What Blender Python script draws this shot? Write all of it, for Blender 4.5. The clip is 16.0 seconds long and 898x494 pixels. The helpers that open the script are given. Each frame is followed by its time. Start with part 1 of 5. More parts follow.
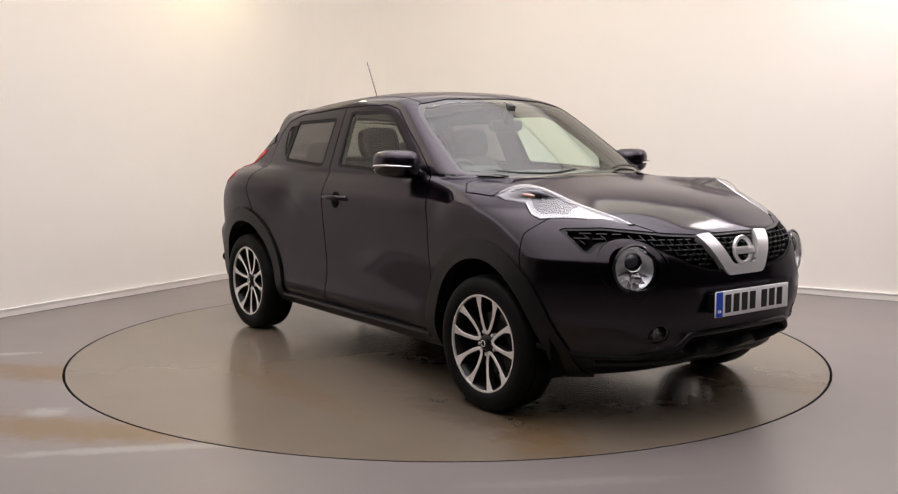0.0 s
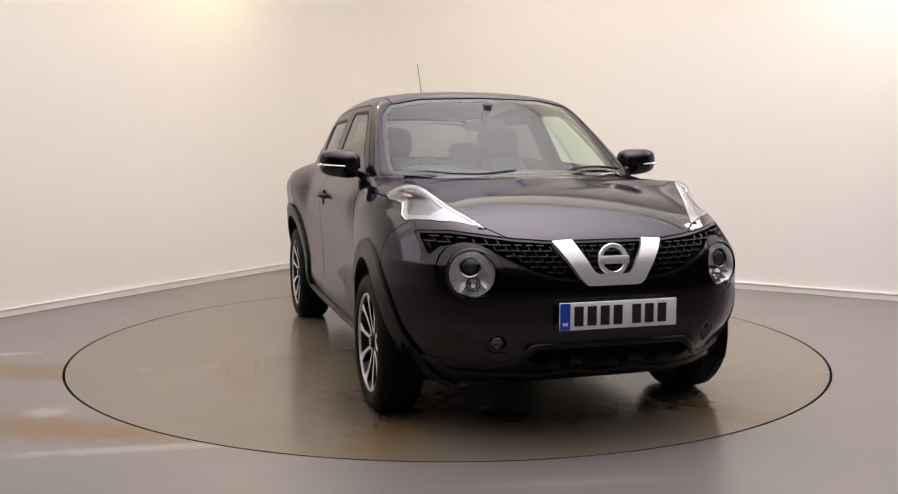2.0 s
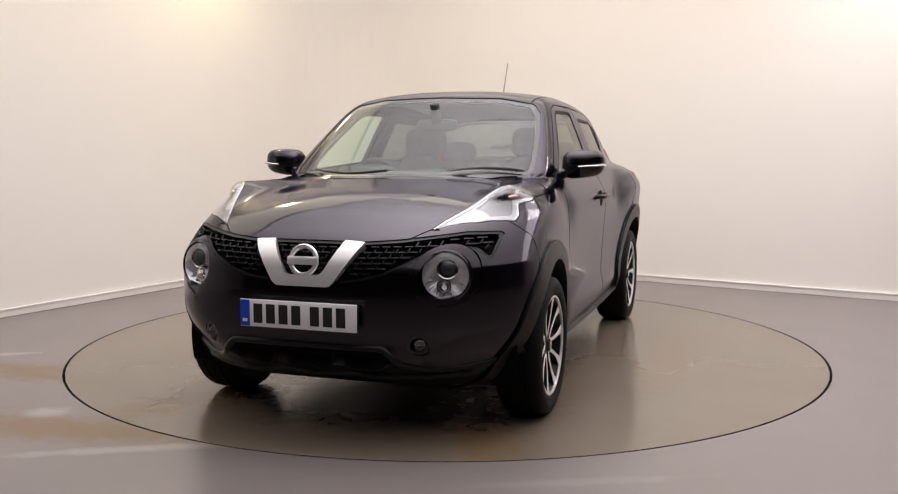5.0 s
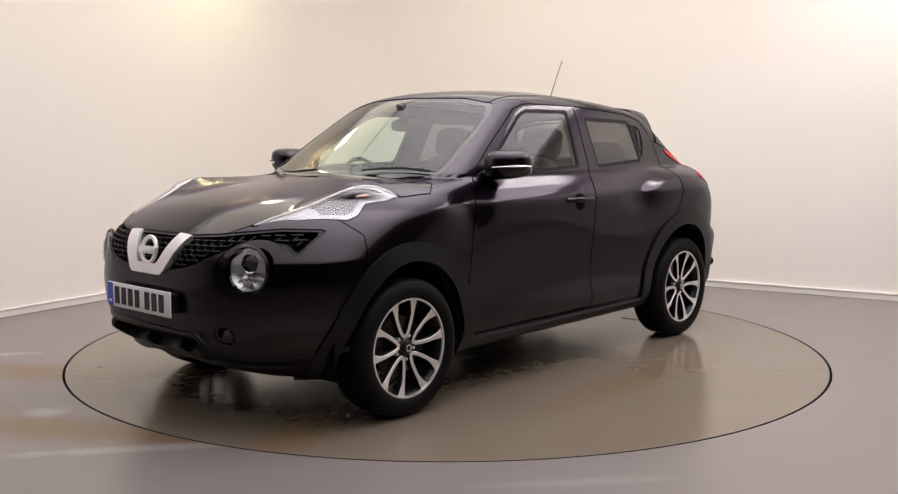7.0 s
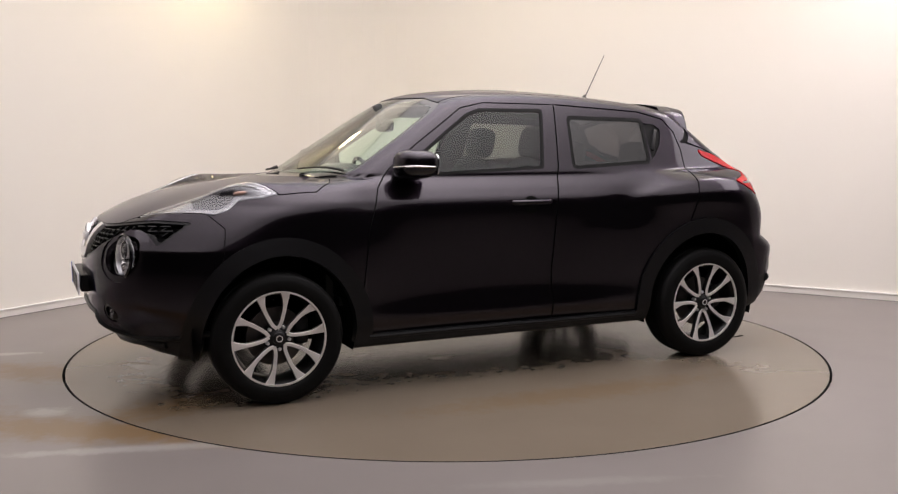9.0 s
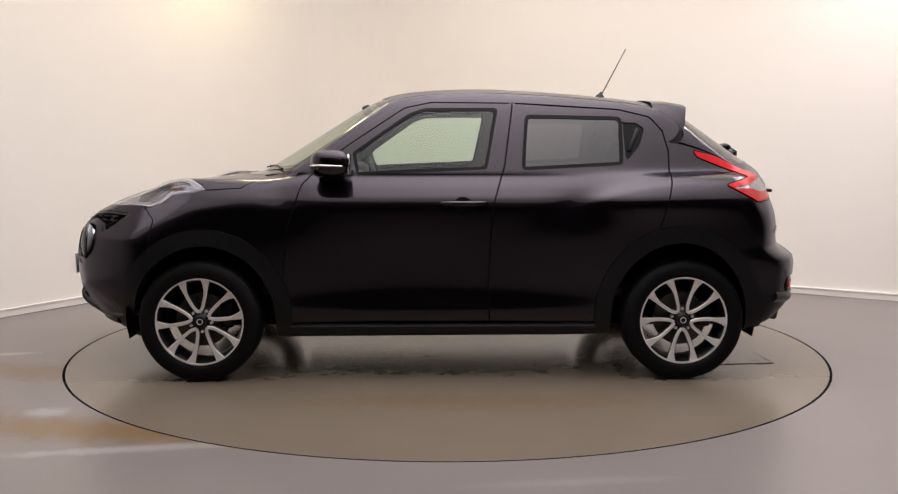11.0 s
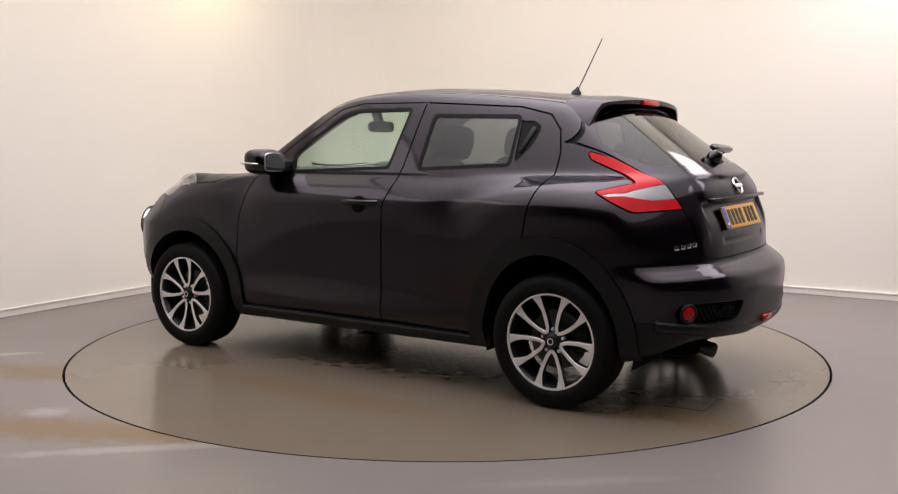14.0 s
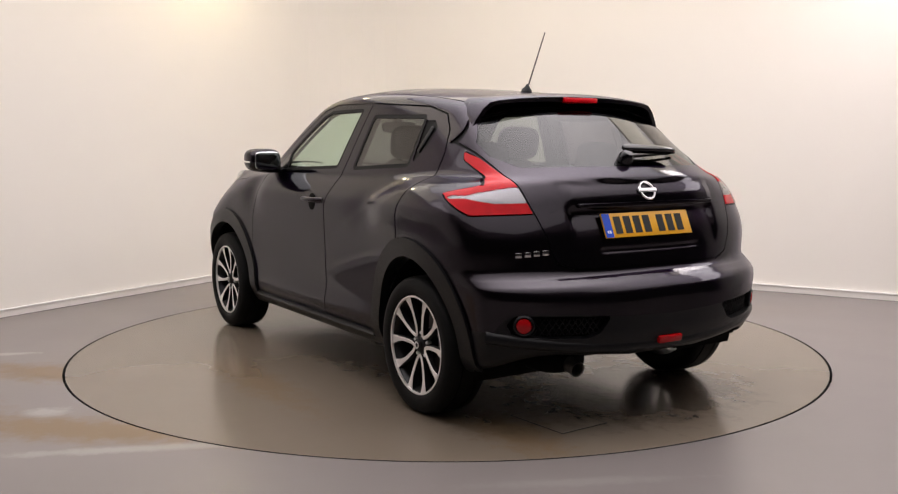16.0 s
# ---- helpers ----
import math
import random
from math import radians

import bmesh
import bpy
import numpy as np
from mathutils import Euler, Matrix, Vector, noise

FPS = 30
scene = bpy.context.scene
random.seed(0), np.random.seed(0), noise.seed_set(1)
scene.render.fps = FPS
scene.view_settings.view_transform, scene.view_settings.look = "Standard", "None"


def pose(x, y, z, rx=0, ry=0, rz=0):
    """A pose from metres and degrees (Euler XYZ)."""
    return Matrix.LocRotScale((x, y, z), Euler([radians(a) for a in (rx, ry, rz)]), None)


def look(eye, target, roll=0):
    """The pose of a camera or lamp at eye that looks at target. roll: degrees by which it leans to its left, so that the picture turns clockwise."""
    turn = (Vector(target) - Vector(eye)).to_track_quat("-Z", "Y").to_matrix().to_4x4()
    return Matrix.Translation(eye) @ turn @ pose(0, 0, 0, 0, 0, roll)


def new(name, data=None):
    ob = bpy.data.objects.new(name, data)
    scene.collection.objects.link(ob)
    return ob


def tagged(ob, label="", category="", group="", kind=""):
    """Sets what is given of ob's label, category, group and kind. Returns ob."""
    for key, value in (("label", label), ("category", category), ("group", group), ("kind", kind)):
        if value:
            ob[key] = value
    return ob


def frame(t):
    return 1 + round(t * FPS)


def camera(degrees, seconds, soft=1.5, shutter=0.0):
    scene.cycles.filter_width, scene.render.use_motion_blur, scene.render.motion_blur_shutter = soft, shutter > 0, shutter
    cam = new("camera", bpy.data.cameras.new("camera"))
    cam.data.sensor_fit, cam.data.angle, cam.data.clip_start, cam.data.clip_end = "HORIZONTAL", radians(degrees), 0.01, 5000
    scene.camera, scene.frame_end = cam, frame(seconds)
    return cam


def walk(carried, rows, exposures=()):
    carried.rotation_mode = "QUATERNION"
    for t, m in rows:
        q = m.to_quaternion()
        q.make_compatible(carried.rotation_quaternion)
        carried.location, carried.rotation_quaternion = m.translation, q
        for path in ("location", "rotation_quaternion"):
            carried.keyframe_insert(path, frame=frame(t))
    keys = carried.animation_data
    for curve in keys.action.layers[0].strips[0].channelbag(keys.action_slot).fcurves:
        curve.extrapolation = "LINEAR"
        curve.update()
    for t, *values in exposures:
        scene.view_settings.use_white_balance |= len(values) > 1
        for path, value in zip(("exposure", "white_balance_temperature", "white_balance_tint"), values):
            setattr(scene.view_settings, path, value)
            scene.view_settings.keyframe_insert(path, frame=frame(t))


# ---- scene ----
cam = camera(50.31, 16.0, soft=1.2)
EYE = (0.0, -5.875, 1.2506)
AIM = (EYE[0] + 0.0015, EYE[1] + 1.0, EYE[2] - 0.1098)
walk(cam, [(0.0, look(EYE, AIM)), (16.0, look(EYE, AIM))])

# ---------------------------------------------------------------- light
world = bpy.data.worlds.new("world")
world.use_nodes = True
world.node_tree.nodes["Background"].inputs[0].default_value = (1.0, 0.93, 0.84, 1)
world.node_tree.nodes["Background"].inputs[1].default_value = 0.05
scene.world = world
scene.view_settings.exposure = 0.50

CEIL = 3.3            # ceiling height
CORNER = (-1.075, 4.42)  # where the two walls meet
A_LEFT = 239.1        # heading of the left wall away from the corner, degrees
A_RIGHT = -31.6       # heading of the right wall


# ---------------------------------------------------------------- materials
def material(name, colour, rough=0.5, metal=0.0, coat=0.0, coat_rough=0.03, spec=0.5, grain=0.0, grain_scale=40.0,
             bump=0.0, bump_scale=200.0, stain=None, stain_scale=2.0, rough_var=0.0):
    """A principled material with colour variation at two scales and fine relief, in object space."""
    mat = bpy.data.materials.new(name)
    mat.use_nodes = True
    nt = mat.node_tree
    p = nt.nodes["Principled BSDF"]
    p.inputs["Base Color"].default_value = (*colour, 1)
    p.inputs["Roughness"].default_value = rough
    p.inputs["Metallic"].default_value = metal
    p.inputs["Coat Weight"].default_value = coat
    p.inputs["Coat Roughness"].default_value = coat_rough
    p.inputs["Specular IOR Level"].default_value = spec
    co = nt.nodes.new("ShaderNodeTexCoord")
    if grain or stain or rough_var:
        fine = nt.nodes.new("ShaderNodeTexNoise")
        fine.inputs["Scale"].default_value, fine.inputs["Detail"].default_value = grain_scale, 8
        nt.links.new(co.outputs["Object"], fine.inputs["Vector"])
        big = nt.nodes.new("ShaderNodeTexNoise")
        big.inputs["Scale"].default_value, big.inputs["Detail"].default_value = stain_scale, 5
        nt.links.new(co.outputs["Object"], big.inputs["Vector"])
        mix = nt.nodes.new("ShaderNodeMix")
        mix.data_type, mix.blend_type = "RGBA", "MIX"
        mix.inputs[6].default_value = (*[c * (1 - grain) for c in colour], 1)
        mix.inputs[7].default_value = (*[min(1, c * (1 + grain)) for c in colour], 1)
        nt.links.new(fine.outputs["Fac"], mix.inputs[0])
        last = mix.outputs[2]
        if stain:
            ramp = nt.nodes.new("ShaderNodeMapRange")
            ramp.inputs[1].default_value, ramp.inputs[2].default_value = 0.42, 0.68
            nt.links.new(big.outputs["Fac"], ramp.inputs[0])
            m2 = nt.nodes.new("ShaderNodeMix")
            m2.data_type = "RGBA"
            m2.inputs[7].default_value = (*stain, 1)
            nt.links.new(ramp.outputs[0], m2.inputs[0])
            nt.links.new(last, m2.inputs[6])
            last = m2.outputs[2]
        nt.links.new(last, p.inputs["Base Color"])
        if rough_var:
            r = nt.nodes.new("ShaderNodeMapRange")
            r.inputs[1].default_value, r.inputs[2].default_value = 0.3, 0.7
            r.inputs[3].default_value, r.inputs[4].default_value = rough - rough_var, rough + rough_var
            nt.links.new(big.outputs["Fac"], r.inputs[0])
            nt.links.new(r.outputs[0], p.inputs["Roughness"])
    if bump:
        n = nt.nodes.new("ShaderNodeTexNoise")
        n.inputs["Scale"].default_value, n.inputs["Detail"].default_value = bump_scale, 4
        nt.links.new(co.outputs["Object"], n.inputs["Vector"])
        b = nt.nodes.new("ShaderNodeBump")
        b.inputs["Strength"].default_value, b.inputs["Distance"].default_value = bump, 0.002
        nt.links.new(n.outputs["Fac"], b.inputs["Height"])
        nt.links.new(b.outputs["Normal"], p.inputs["Normal"])
    return mat


def glass_material(name, tint, gloss=0.05, rough=0.0):
    """Thin tinted pane: see-through body with a mirror gloss by Fresnel."""
    mat = bpy.data.materials.new(name)
    mat.use_nodes = True
    nt = mat.node_tree
    nt.nodes.remove(nt.nodes["Principled BSDF"])
    out = nt.nodes["Material Output"]
    clear, shine, mix = (nt.nodes.new(k) for k in ("ShaderNodeBsdfTransparent", "ShaderNodeBsdfGlossy", "ShaderNodeMixShader"))
    clear.inputs[0].default_value = (*tint, 1)
    shine.inputs["Roughness"].default_value = rough
    facing_ = nt.nodes.new("ShaderNodeLayerWeight")
    facing_.inputs[0].default_value = 0.5
    power = nt.nodes.new("ShaderNodeMath")
    power.operation = "POWER"
    power.inputs[1].default_value = 4.5
    add = nt.nodes.new("ShaderNodeMath")
    add.operation, add.use_clamp = "MULTIPLY_ADD", True
    add.inputs[1].default_value, add.inputs[2].default_value = 0.9, 0.045 + gloss
    nt.links.new(facing_.outputs["Facing"], power.inputs[0])
    nt.links.new(power.outputs[0], add.inputs[0])
    nt.links.new(add.outputs[0], mix.inputs[0])
    nt.links.new(clear.outputs[0], mix.inputs[1])
    nt.links.new(shine.outputs[0], mix.inputs[2])
    nt.links.new(mix.outputs[0], out.inputs[0])
    return mat


def paint_material():
    """Aubergine metallic lacquer: fine blue-violet flake in the base, clear coat on top."""
    mat = material("aubergine_metallic_paint", (0.012, 0.008, 0.012), rough=0.29, metal=1.0, coat=0.7, coat_rough=0.05)
    nt = mat.node_tree
    p = nt.nodes["Principled BSDF"]
    co = nt.nodes.new("ShaderNodeTexCoord")
    v = nt.nodes.new("ShaderNodeTexVoronoi")
    v.inputs["Scale"].default_value = 900
    nt.links.new(co.outputs["Object"], v.inputs["Vector"])
    mix = nt.nodes.new("ShaderNodeMix")
    mix.data_type = "RGBA"
    mix.inputs[6].default_value = (0.0050, 0.0036, 0.0043, 1)
    mix.inputs[7].default_value = (0.0310, 0.0240, 0.0335, 1)
    nt.links.new(v.outputs["Color"], mix.inputs[0])
    nt.links.new(mix.outputs[2], p.inputs["Base Color"])
    p.inputs["Specular Tint"].default_value = (0.34, 0.30, 0.42, 1)
    return mat


PAINT = paint_material()
BLACK_PLASTIC = material("black_textured_plastic", (0.0040, 0.0040, 0.0048), rough=0.38, spec=0.28, grain=0.2, grain_scale=60, bump=0.3, bump_scale=700)
GLOSS_BLACK = material("gloss_black", (0.006, 0.006, 0.007), rough=0.08)
SEAL = material("black_rubber_seal", (0.004, 0.004, 0.004), rough=0.6, spec=0.15, grain=0.2)
TYRE = material("tyre_rubber", (0.003, 0.003, 0.003), rough=0.6, spec=0.14, grain=0.3, grain_scale=30, bump=0.3, bump_scale=300)
ALLOY = material("machined_alloy", (0.80, 0.77, 0.75), rough=0.32, metal=0.5, grain=0.06, grain_scale=90)
ALLOY_DARK = material("dark_grey_alloy_paint", (0.020, 0.0195, 0.020), rough=0.35, metal=0.6, grain=0.1)
CHROME = material("chrome", (0.88, 0.87, 0.86), rough=0.1, metal=1.0)
SATIN_CHROME = material("satin_chrome", (0.86, 0.85, 0.85), rough=0.28, metal=0.6)
WHIP = material("aerial_grey", (0.12, 0.11, 0.11), rough=0.4)
STEEL = material("brake_steel", (0.09, 0.084, 0.08), rough=0.4, metal=1.0, grain=0.2)
CLEAR = glass_material("windscreen_glass", (0.72, 0.83, 0.75), 0.0)
PRIVACY = glass_material("privacy_glass", (0.24, 0.235, 0.23), 0.0)
SIDE_PRIVACY = glass_material("side_privacy_glass", (0.22, 0.215, 0.225), 0.03)
LENS = glass_material("clear_lens", (0.93, 0.94, 0.95), 0.03)
RED_LENS = material("red_lens", (0.46, 0.004, 0.009), rough=0.22, spec=0.18, grain=0.25, grain_scale=25)
DARK_RED = material("dark_red_reflector", (0.42, 0.004, 0.006), rough=0.15, spec=0.3, coat=0.2, grain=0.2)
LAMP_TRAY = material("lamp_tray_grey", (0.26, 0.255, 0.27), rough=0.22, metal=0.6, grain=0.4, grain_scale=45)
LAMP_SILVER = material("lamp_silver", (0.25, 0.235, 0.245), rough=0.2, metal=0.9, grain=0.3, grain_scale=60)
REFLECTOR = material("lamp_reflector", (0.80, 0.80, 0.83), rough=0.2, metal=0.6, grain=0.15, grain_scale=120)
AMBER = material("amber_bulb_cover", (0.62, 0.40, 0.32), rough=0.25, metal=0.5)
LAMP_GREY = material("lamp_housing_grey", (0.055, 0.055, 0.062), rough=0.25, metal=0.4)
LAMP_CORE = material("lamp_core_grey", (0.075, 0.072, 0.078), rough=0.2, metal=0.7, grain=0.4, grain_scale=35)
PLATE_WHITE = material("white_plate", (0.84, 0.84, 0.86), rough=0.35, grain=0.04)
PLATE_YELLOW = material("yellow_plate", (0.80, 0.40, 0.02), rough=0.35, grain=0.04)
PLATE_BLUE = material("blue_plate_band", (0.01, 0.07, 0.55), rough=0.35)
INK = material("black_plate_ink", (0.01, 0.01, 0.01), rough=0.5)
CLOTH = material("dark_seat_cloth", (0.022, 0.021, 0.024), rough=0.9, grain=0.4, grain_scale=120, bump=0.5, bump_scale=500)
CABIN = material("dark_cabin_plastic", (0.03, 0.03, 0.032), rough=0.6, grain=0.2)
HEADLINER = material("grey_headlining", (0.30, 0.29, 0.28), rough=0.9, grain=0.08)
MIRROR = material("mirror_glass", (0.85, 0.87, 0.88), rough=0.02, metal=1.0)
UNDER = material("underbody_black", (0.002, 0.002, 0.002), rough=0.8, spec=0.1, grain=0.3)
WALL_PAINT = material("cream_wall_paint", (0.79, 0.752, 0.695), rough=0.75, grain=0.012, grain_scale=3, bump=0.06, bump_scale=60)
SKIRTING = material("white_skirting_gloss", (0.80, 0.76, 0.72), rough=0.35, grain=0.02, grain_scale=12)
# Whiter than the board: the top edge's highlight is put into the colour.
TRIM_HIGHLIGHT = material("white_trim_highlight", (0.86, 0.84, 0.82), rough=0.3, grain=0.01)
CEILING = material("white_ceiling_paint", (0.78, 0.75, 0.70), rough=0.8, grain=0.02, grain_scale=5)
CHARCOAL = material("charcoal_curtain", (0.022, 0.021, 0.021), rough=0.9, grain=0.2, grain_scale=8)


def floor_material(name, colour, rough, marks, streak=None):
    """Painted concrete: two scales of mottling, fine relief, and stains or painted shade of their own shape.
    marks: (x, y, length, width, turn, colour, strength)."""
    mat = material(name, colour, rough=rough, grain=0.07, grain_scale=3, rough_var=0.02, stain_scale=0.9)
    nt = mat.node_tree
    p = nt.nodes["Principled BSDF"]
    last = p.inputs["Base Color"].links[0].from_socket
    co = nt.nodes.new("ShaderNodeTexCoord")
    fine = nt.nodes.new("ShaderNodeTexNoise")
    fine.inputs["Scale"].default_value, fine.inputs["Detail"].default_value, fine.inputs["Roughness"].default_value = 11.0, 8, 0.65
    nt.links.new(co.outputs["Object"], fine.inputs["Vector"])
    for x, y, length, width, turn, tint, strength in marks:
        mp = nt.nodes.new("ShaderNodeMapping")
        mp.vector_type = "TEXTURE"
        mp.inputs["Location"].default_value = (x, y, 0)
        mp.inputs["Rotation"].default_value = (0, 0, radians(turn))
        mp.inputs["Scale"].default_value = (length, width, 1)
        nt.links.new(co.outputs["Object"], mp.inputs["Vector"])
        ln = nt.nodes.new("ShaderNodeVectorMath")
        ln.operation = "LENGTH"
        nt.links.new(mp.outputs[0], ln.inputs[0])
        mul = nt.nodes.new("ShaderNodeMath")
        mul.operation = "MULTIPLY_ADD"
        mul.inputs[1].default_value, mul.inputs[2].default_value = 1.7, -0.85
        nt.links.new(fine.outputs["Fac"], mul.inputs[0])
        add = nt.nodes.new("ShaderNodeMath")
        nt.links.new(ln.outputs["Value"], add.inputs[0])
        nt.links.new(mul.outputs[0], add.inputs[1])
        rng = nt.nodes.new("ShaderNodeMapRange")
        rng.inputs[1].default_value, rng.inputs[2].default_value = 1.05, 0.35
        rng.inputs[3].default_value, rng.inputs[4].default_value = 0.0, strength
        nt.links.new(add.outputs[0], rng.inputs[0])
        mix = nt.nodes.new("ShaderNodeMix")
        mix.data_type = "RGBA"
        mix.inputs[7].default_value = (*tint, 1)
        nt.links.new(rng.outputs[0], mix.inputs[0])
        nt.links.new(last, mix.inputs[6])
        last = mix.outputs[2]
    nt.links.new(last, p.inputs["Base Color"])
    n = nt.nodes.new("ShaderNodeTexNoise")
    n.inputs["Scale"].default_value, n.inputs["Detail"].default_value = 2.5, 2
    nt.links.new(co.outputs["Object"], n.inputs["Vector"])
    b = nt.nodes.new("ShaderNodeBump")
    b.inputs["Strength"].default_value, b.inputs["Distance"].default_value = 0.02, 0.004
    nt.links.new(n.outputs["Fac"], b.inputs["Height"])
    nt.links.new(b.outputs["Normal"], p.inputs["Normal"])
    return mat


# The dark brown holds both wet stains and the car's painted shade.
RUST, PALE, WET_SHADE = (0.16, 0.095, 0.035), (0.40, 0.39, 0.37), (0.05, 0.038, 0.026)
FLOOR = floor_material("grey_floor_paint", (0.185, 0.163, 0.156), 0.30, [
    (-2.1, -0.78, 0.85, 0.22, -14, RUST, 0.85), (-1.6, -1.80, 0.95, 0.22, -10, RUST, 0.9), (-2.5, -1.35, 0.6, 0.18, -25, RUST, 0.6), (-1.25, -2.06, 0.75, 0.055, 10, PALE, 0.45),
    (-1.87, -1.53, 0.12, 0.10, 0, PALE, 0.6), (-2.6, -0.30, 0.20, 0.05, 10, PALE, 0.7), (2.1, 1.4, 0.9, 0.35, -30, RUST, 0.12),
    (-1.6, 2.2, 0.9, 0.4, 60, RUST, 0.22), (0.5, -2.45, 0.5, 0.05, 6, PALE, 0.18)])
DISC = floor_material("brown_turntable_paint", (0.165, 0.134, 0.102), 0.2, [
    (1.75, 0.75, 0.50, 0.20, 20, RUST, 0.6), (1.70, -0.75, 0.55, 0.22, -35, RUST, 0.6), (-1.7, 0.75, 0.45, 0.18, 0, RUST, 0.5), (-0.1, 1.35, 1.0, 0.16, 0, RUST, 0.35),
    (0.0, 0.20, 1.2, 0.60, 5, WET_SHADE, 0.8), (1.35, 0.1, 0.55, 0.7, 0, WET_SHADE, 0.7), (-1.5, -0.1, 0.55, 0.7, 0, WET_SHADE, 0.7), (1.3, 0.75, 0.55, 0.25, 0, WET_SHADE, 0.35), (1.3, -0.8, 0.55, 0.25, 0, WET_SHADE, 0.35), (-1.3, 0.8, 0.5, 0.2, 0, WET_SHADE, 0.35), (0.1, -1.3, 1.0, 0.15, 0, RUST, 0.3), (0.2, 0.35, 0.12, 0.05, 0, PALE, 0.5), (0.6, 0.1, 0.10, 0.05, 20, PALE, 0.5)])
GAP = material("dark_slot", (0.004, 0.004, 0.004), rough=0.9)

# ---------------------------------------------------------------- room
def mesh_object(name, verts, faces, mat, parent=None, smooth=False, label="", normals=None):
    me = bpy.data.meshes.new(name)
    me.from_pydata([tuple(map(float, v)) for v in verts], [], [tuple(map(int, f)) for f in faces])
    me.materials.append(mat)
    if smooth or normals is not None:
        me.polygons.foreach_set("use_smooth", [True] * len(me.polygons))
    if normals is not None:
        me.normals_split_custom_set_from_vertices([tuple(map(float, n)) for n in normals])
    me.update()
    ob = new(name, me)
    if parent is not None:
        ob.parent = parent
    if label:
        ob["label"] = label
    return ob


def part(name, bm, mat, parent, label="", smooth=True):
    """Links a bmesh as one mesh object under a thing or a part."""
    me = bpy.data.meshes.new(name)
    if smooth:
        for f in bm.faces:
            f.smooth = True
    bm.to_mesh(me)
    bm.free()
    me.materials.append(mat)
    if smooth:
        me.set_sharp_from_angle(angle=radians(38))
    ob = new(name, me)
    if parent is not None:
        ob.parent = parent
    if label:
        ob["label"] = label
    return ob


def box_bm(size, m=None, bevel=0.0, segments=2):
    bm = bmesh.new()
    bmesh.ops.create_cube(bm, size=1.0, matrix=Matrix.Diagonal((*size, 1)))
    if bevel:
        bmesh.ops.bevel(bm, geom=bm.edges[:], offset=bevel, segments=segments, affect="EDGES", profile=0.5)
    if m is not None:
        bm.transform(m)
    return bm


def wall_run():
    """Plan of the two seen walls with a rounded corner, from the left end to the right end."""
    c = Vector(CORNER)
    dl = Vector((math.cos(radians(A_LEFT)), math.sin(radians(A_LEFT))))
    dr = Vector((math.cos(radians(A_RIGHT)), math.sin(radians(A_RIGHT))))
    r = 0.9
    pts = [c + dl * 11.5]
    o = c + dl * r + dr * r
    for i in range(13):
        a = i / 12 * math.pi / 2
        pts.append(o - dr * r * math.cos(a) - dl * r * math.sin(a))
    pts.append(c + dr * 10.0)
    return pts, dl, dr


def extrude_plan(name, pts, thick, z0, z1, mat, inward=0.0):
    """An upright band along a plan line; thick > 0 lies behind the line, inward > 0 stands proud of it."""
    n = len(pts)
    nor = []
    for i in range(n):
        d = (pts[min(i + 1, n - 1)] - pts[max(i - 1, 0)]).normalized()
        nor.append(Vector((d.y, -d.x)))
    front = [p + m * inward for p, m in zip(pts, nor)]
    back = [p - m * thick for p, m in zip(pts, nor)]
    v, f = [], []
    for a, b in zip(front, back):
        v += [(a.x, a.y, z0), (a.x, a.y, z1), (b.x, b.y, z1), (b.x, b.y, z0)]
    for i in range(n - 1):
        for k in range(4):
            a, b = 4 * i + k, 4 * i + (k + 1) % 4
            f.append((a, b, b + 4, a + 4))
    f += [(0, 3, 2, 1), (4 * n - 4, 4 * n - 3, 4 * n - 2, 4 * n - 1)]
    ob = mesh_object(name, v, f, mat)
    bm = bmesh.new()
    bm.from_mesh(ob.data)
    bmesh.ops.recalc_face_normals(bm, faces=bm.faces)
    bm.to_mesh(ob.data)
    bm.free()
    return ob


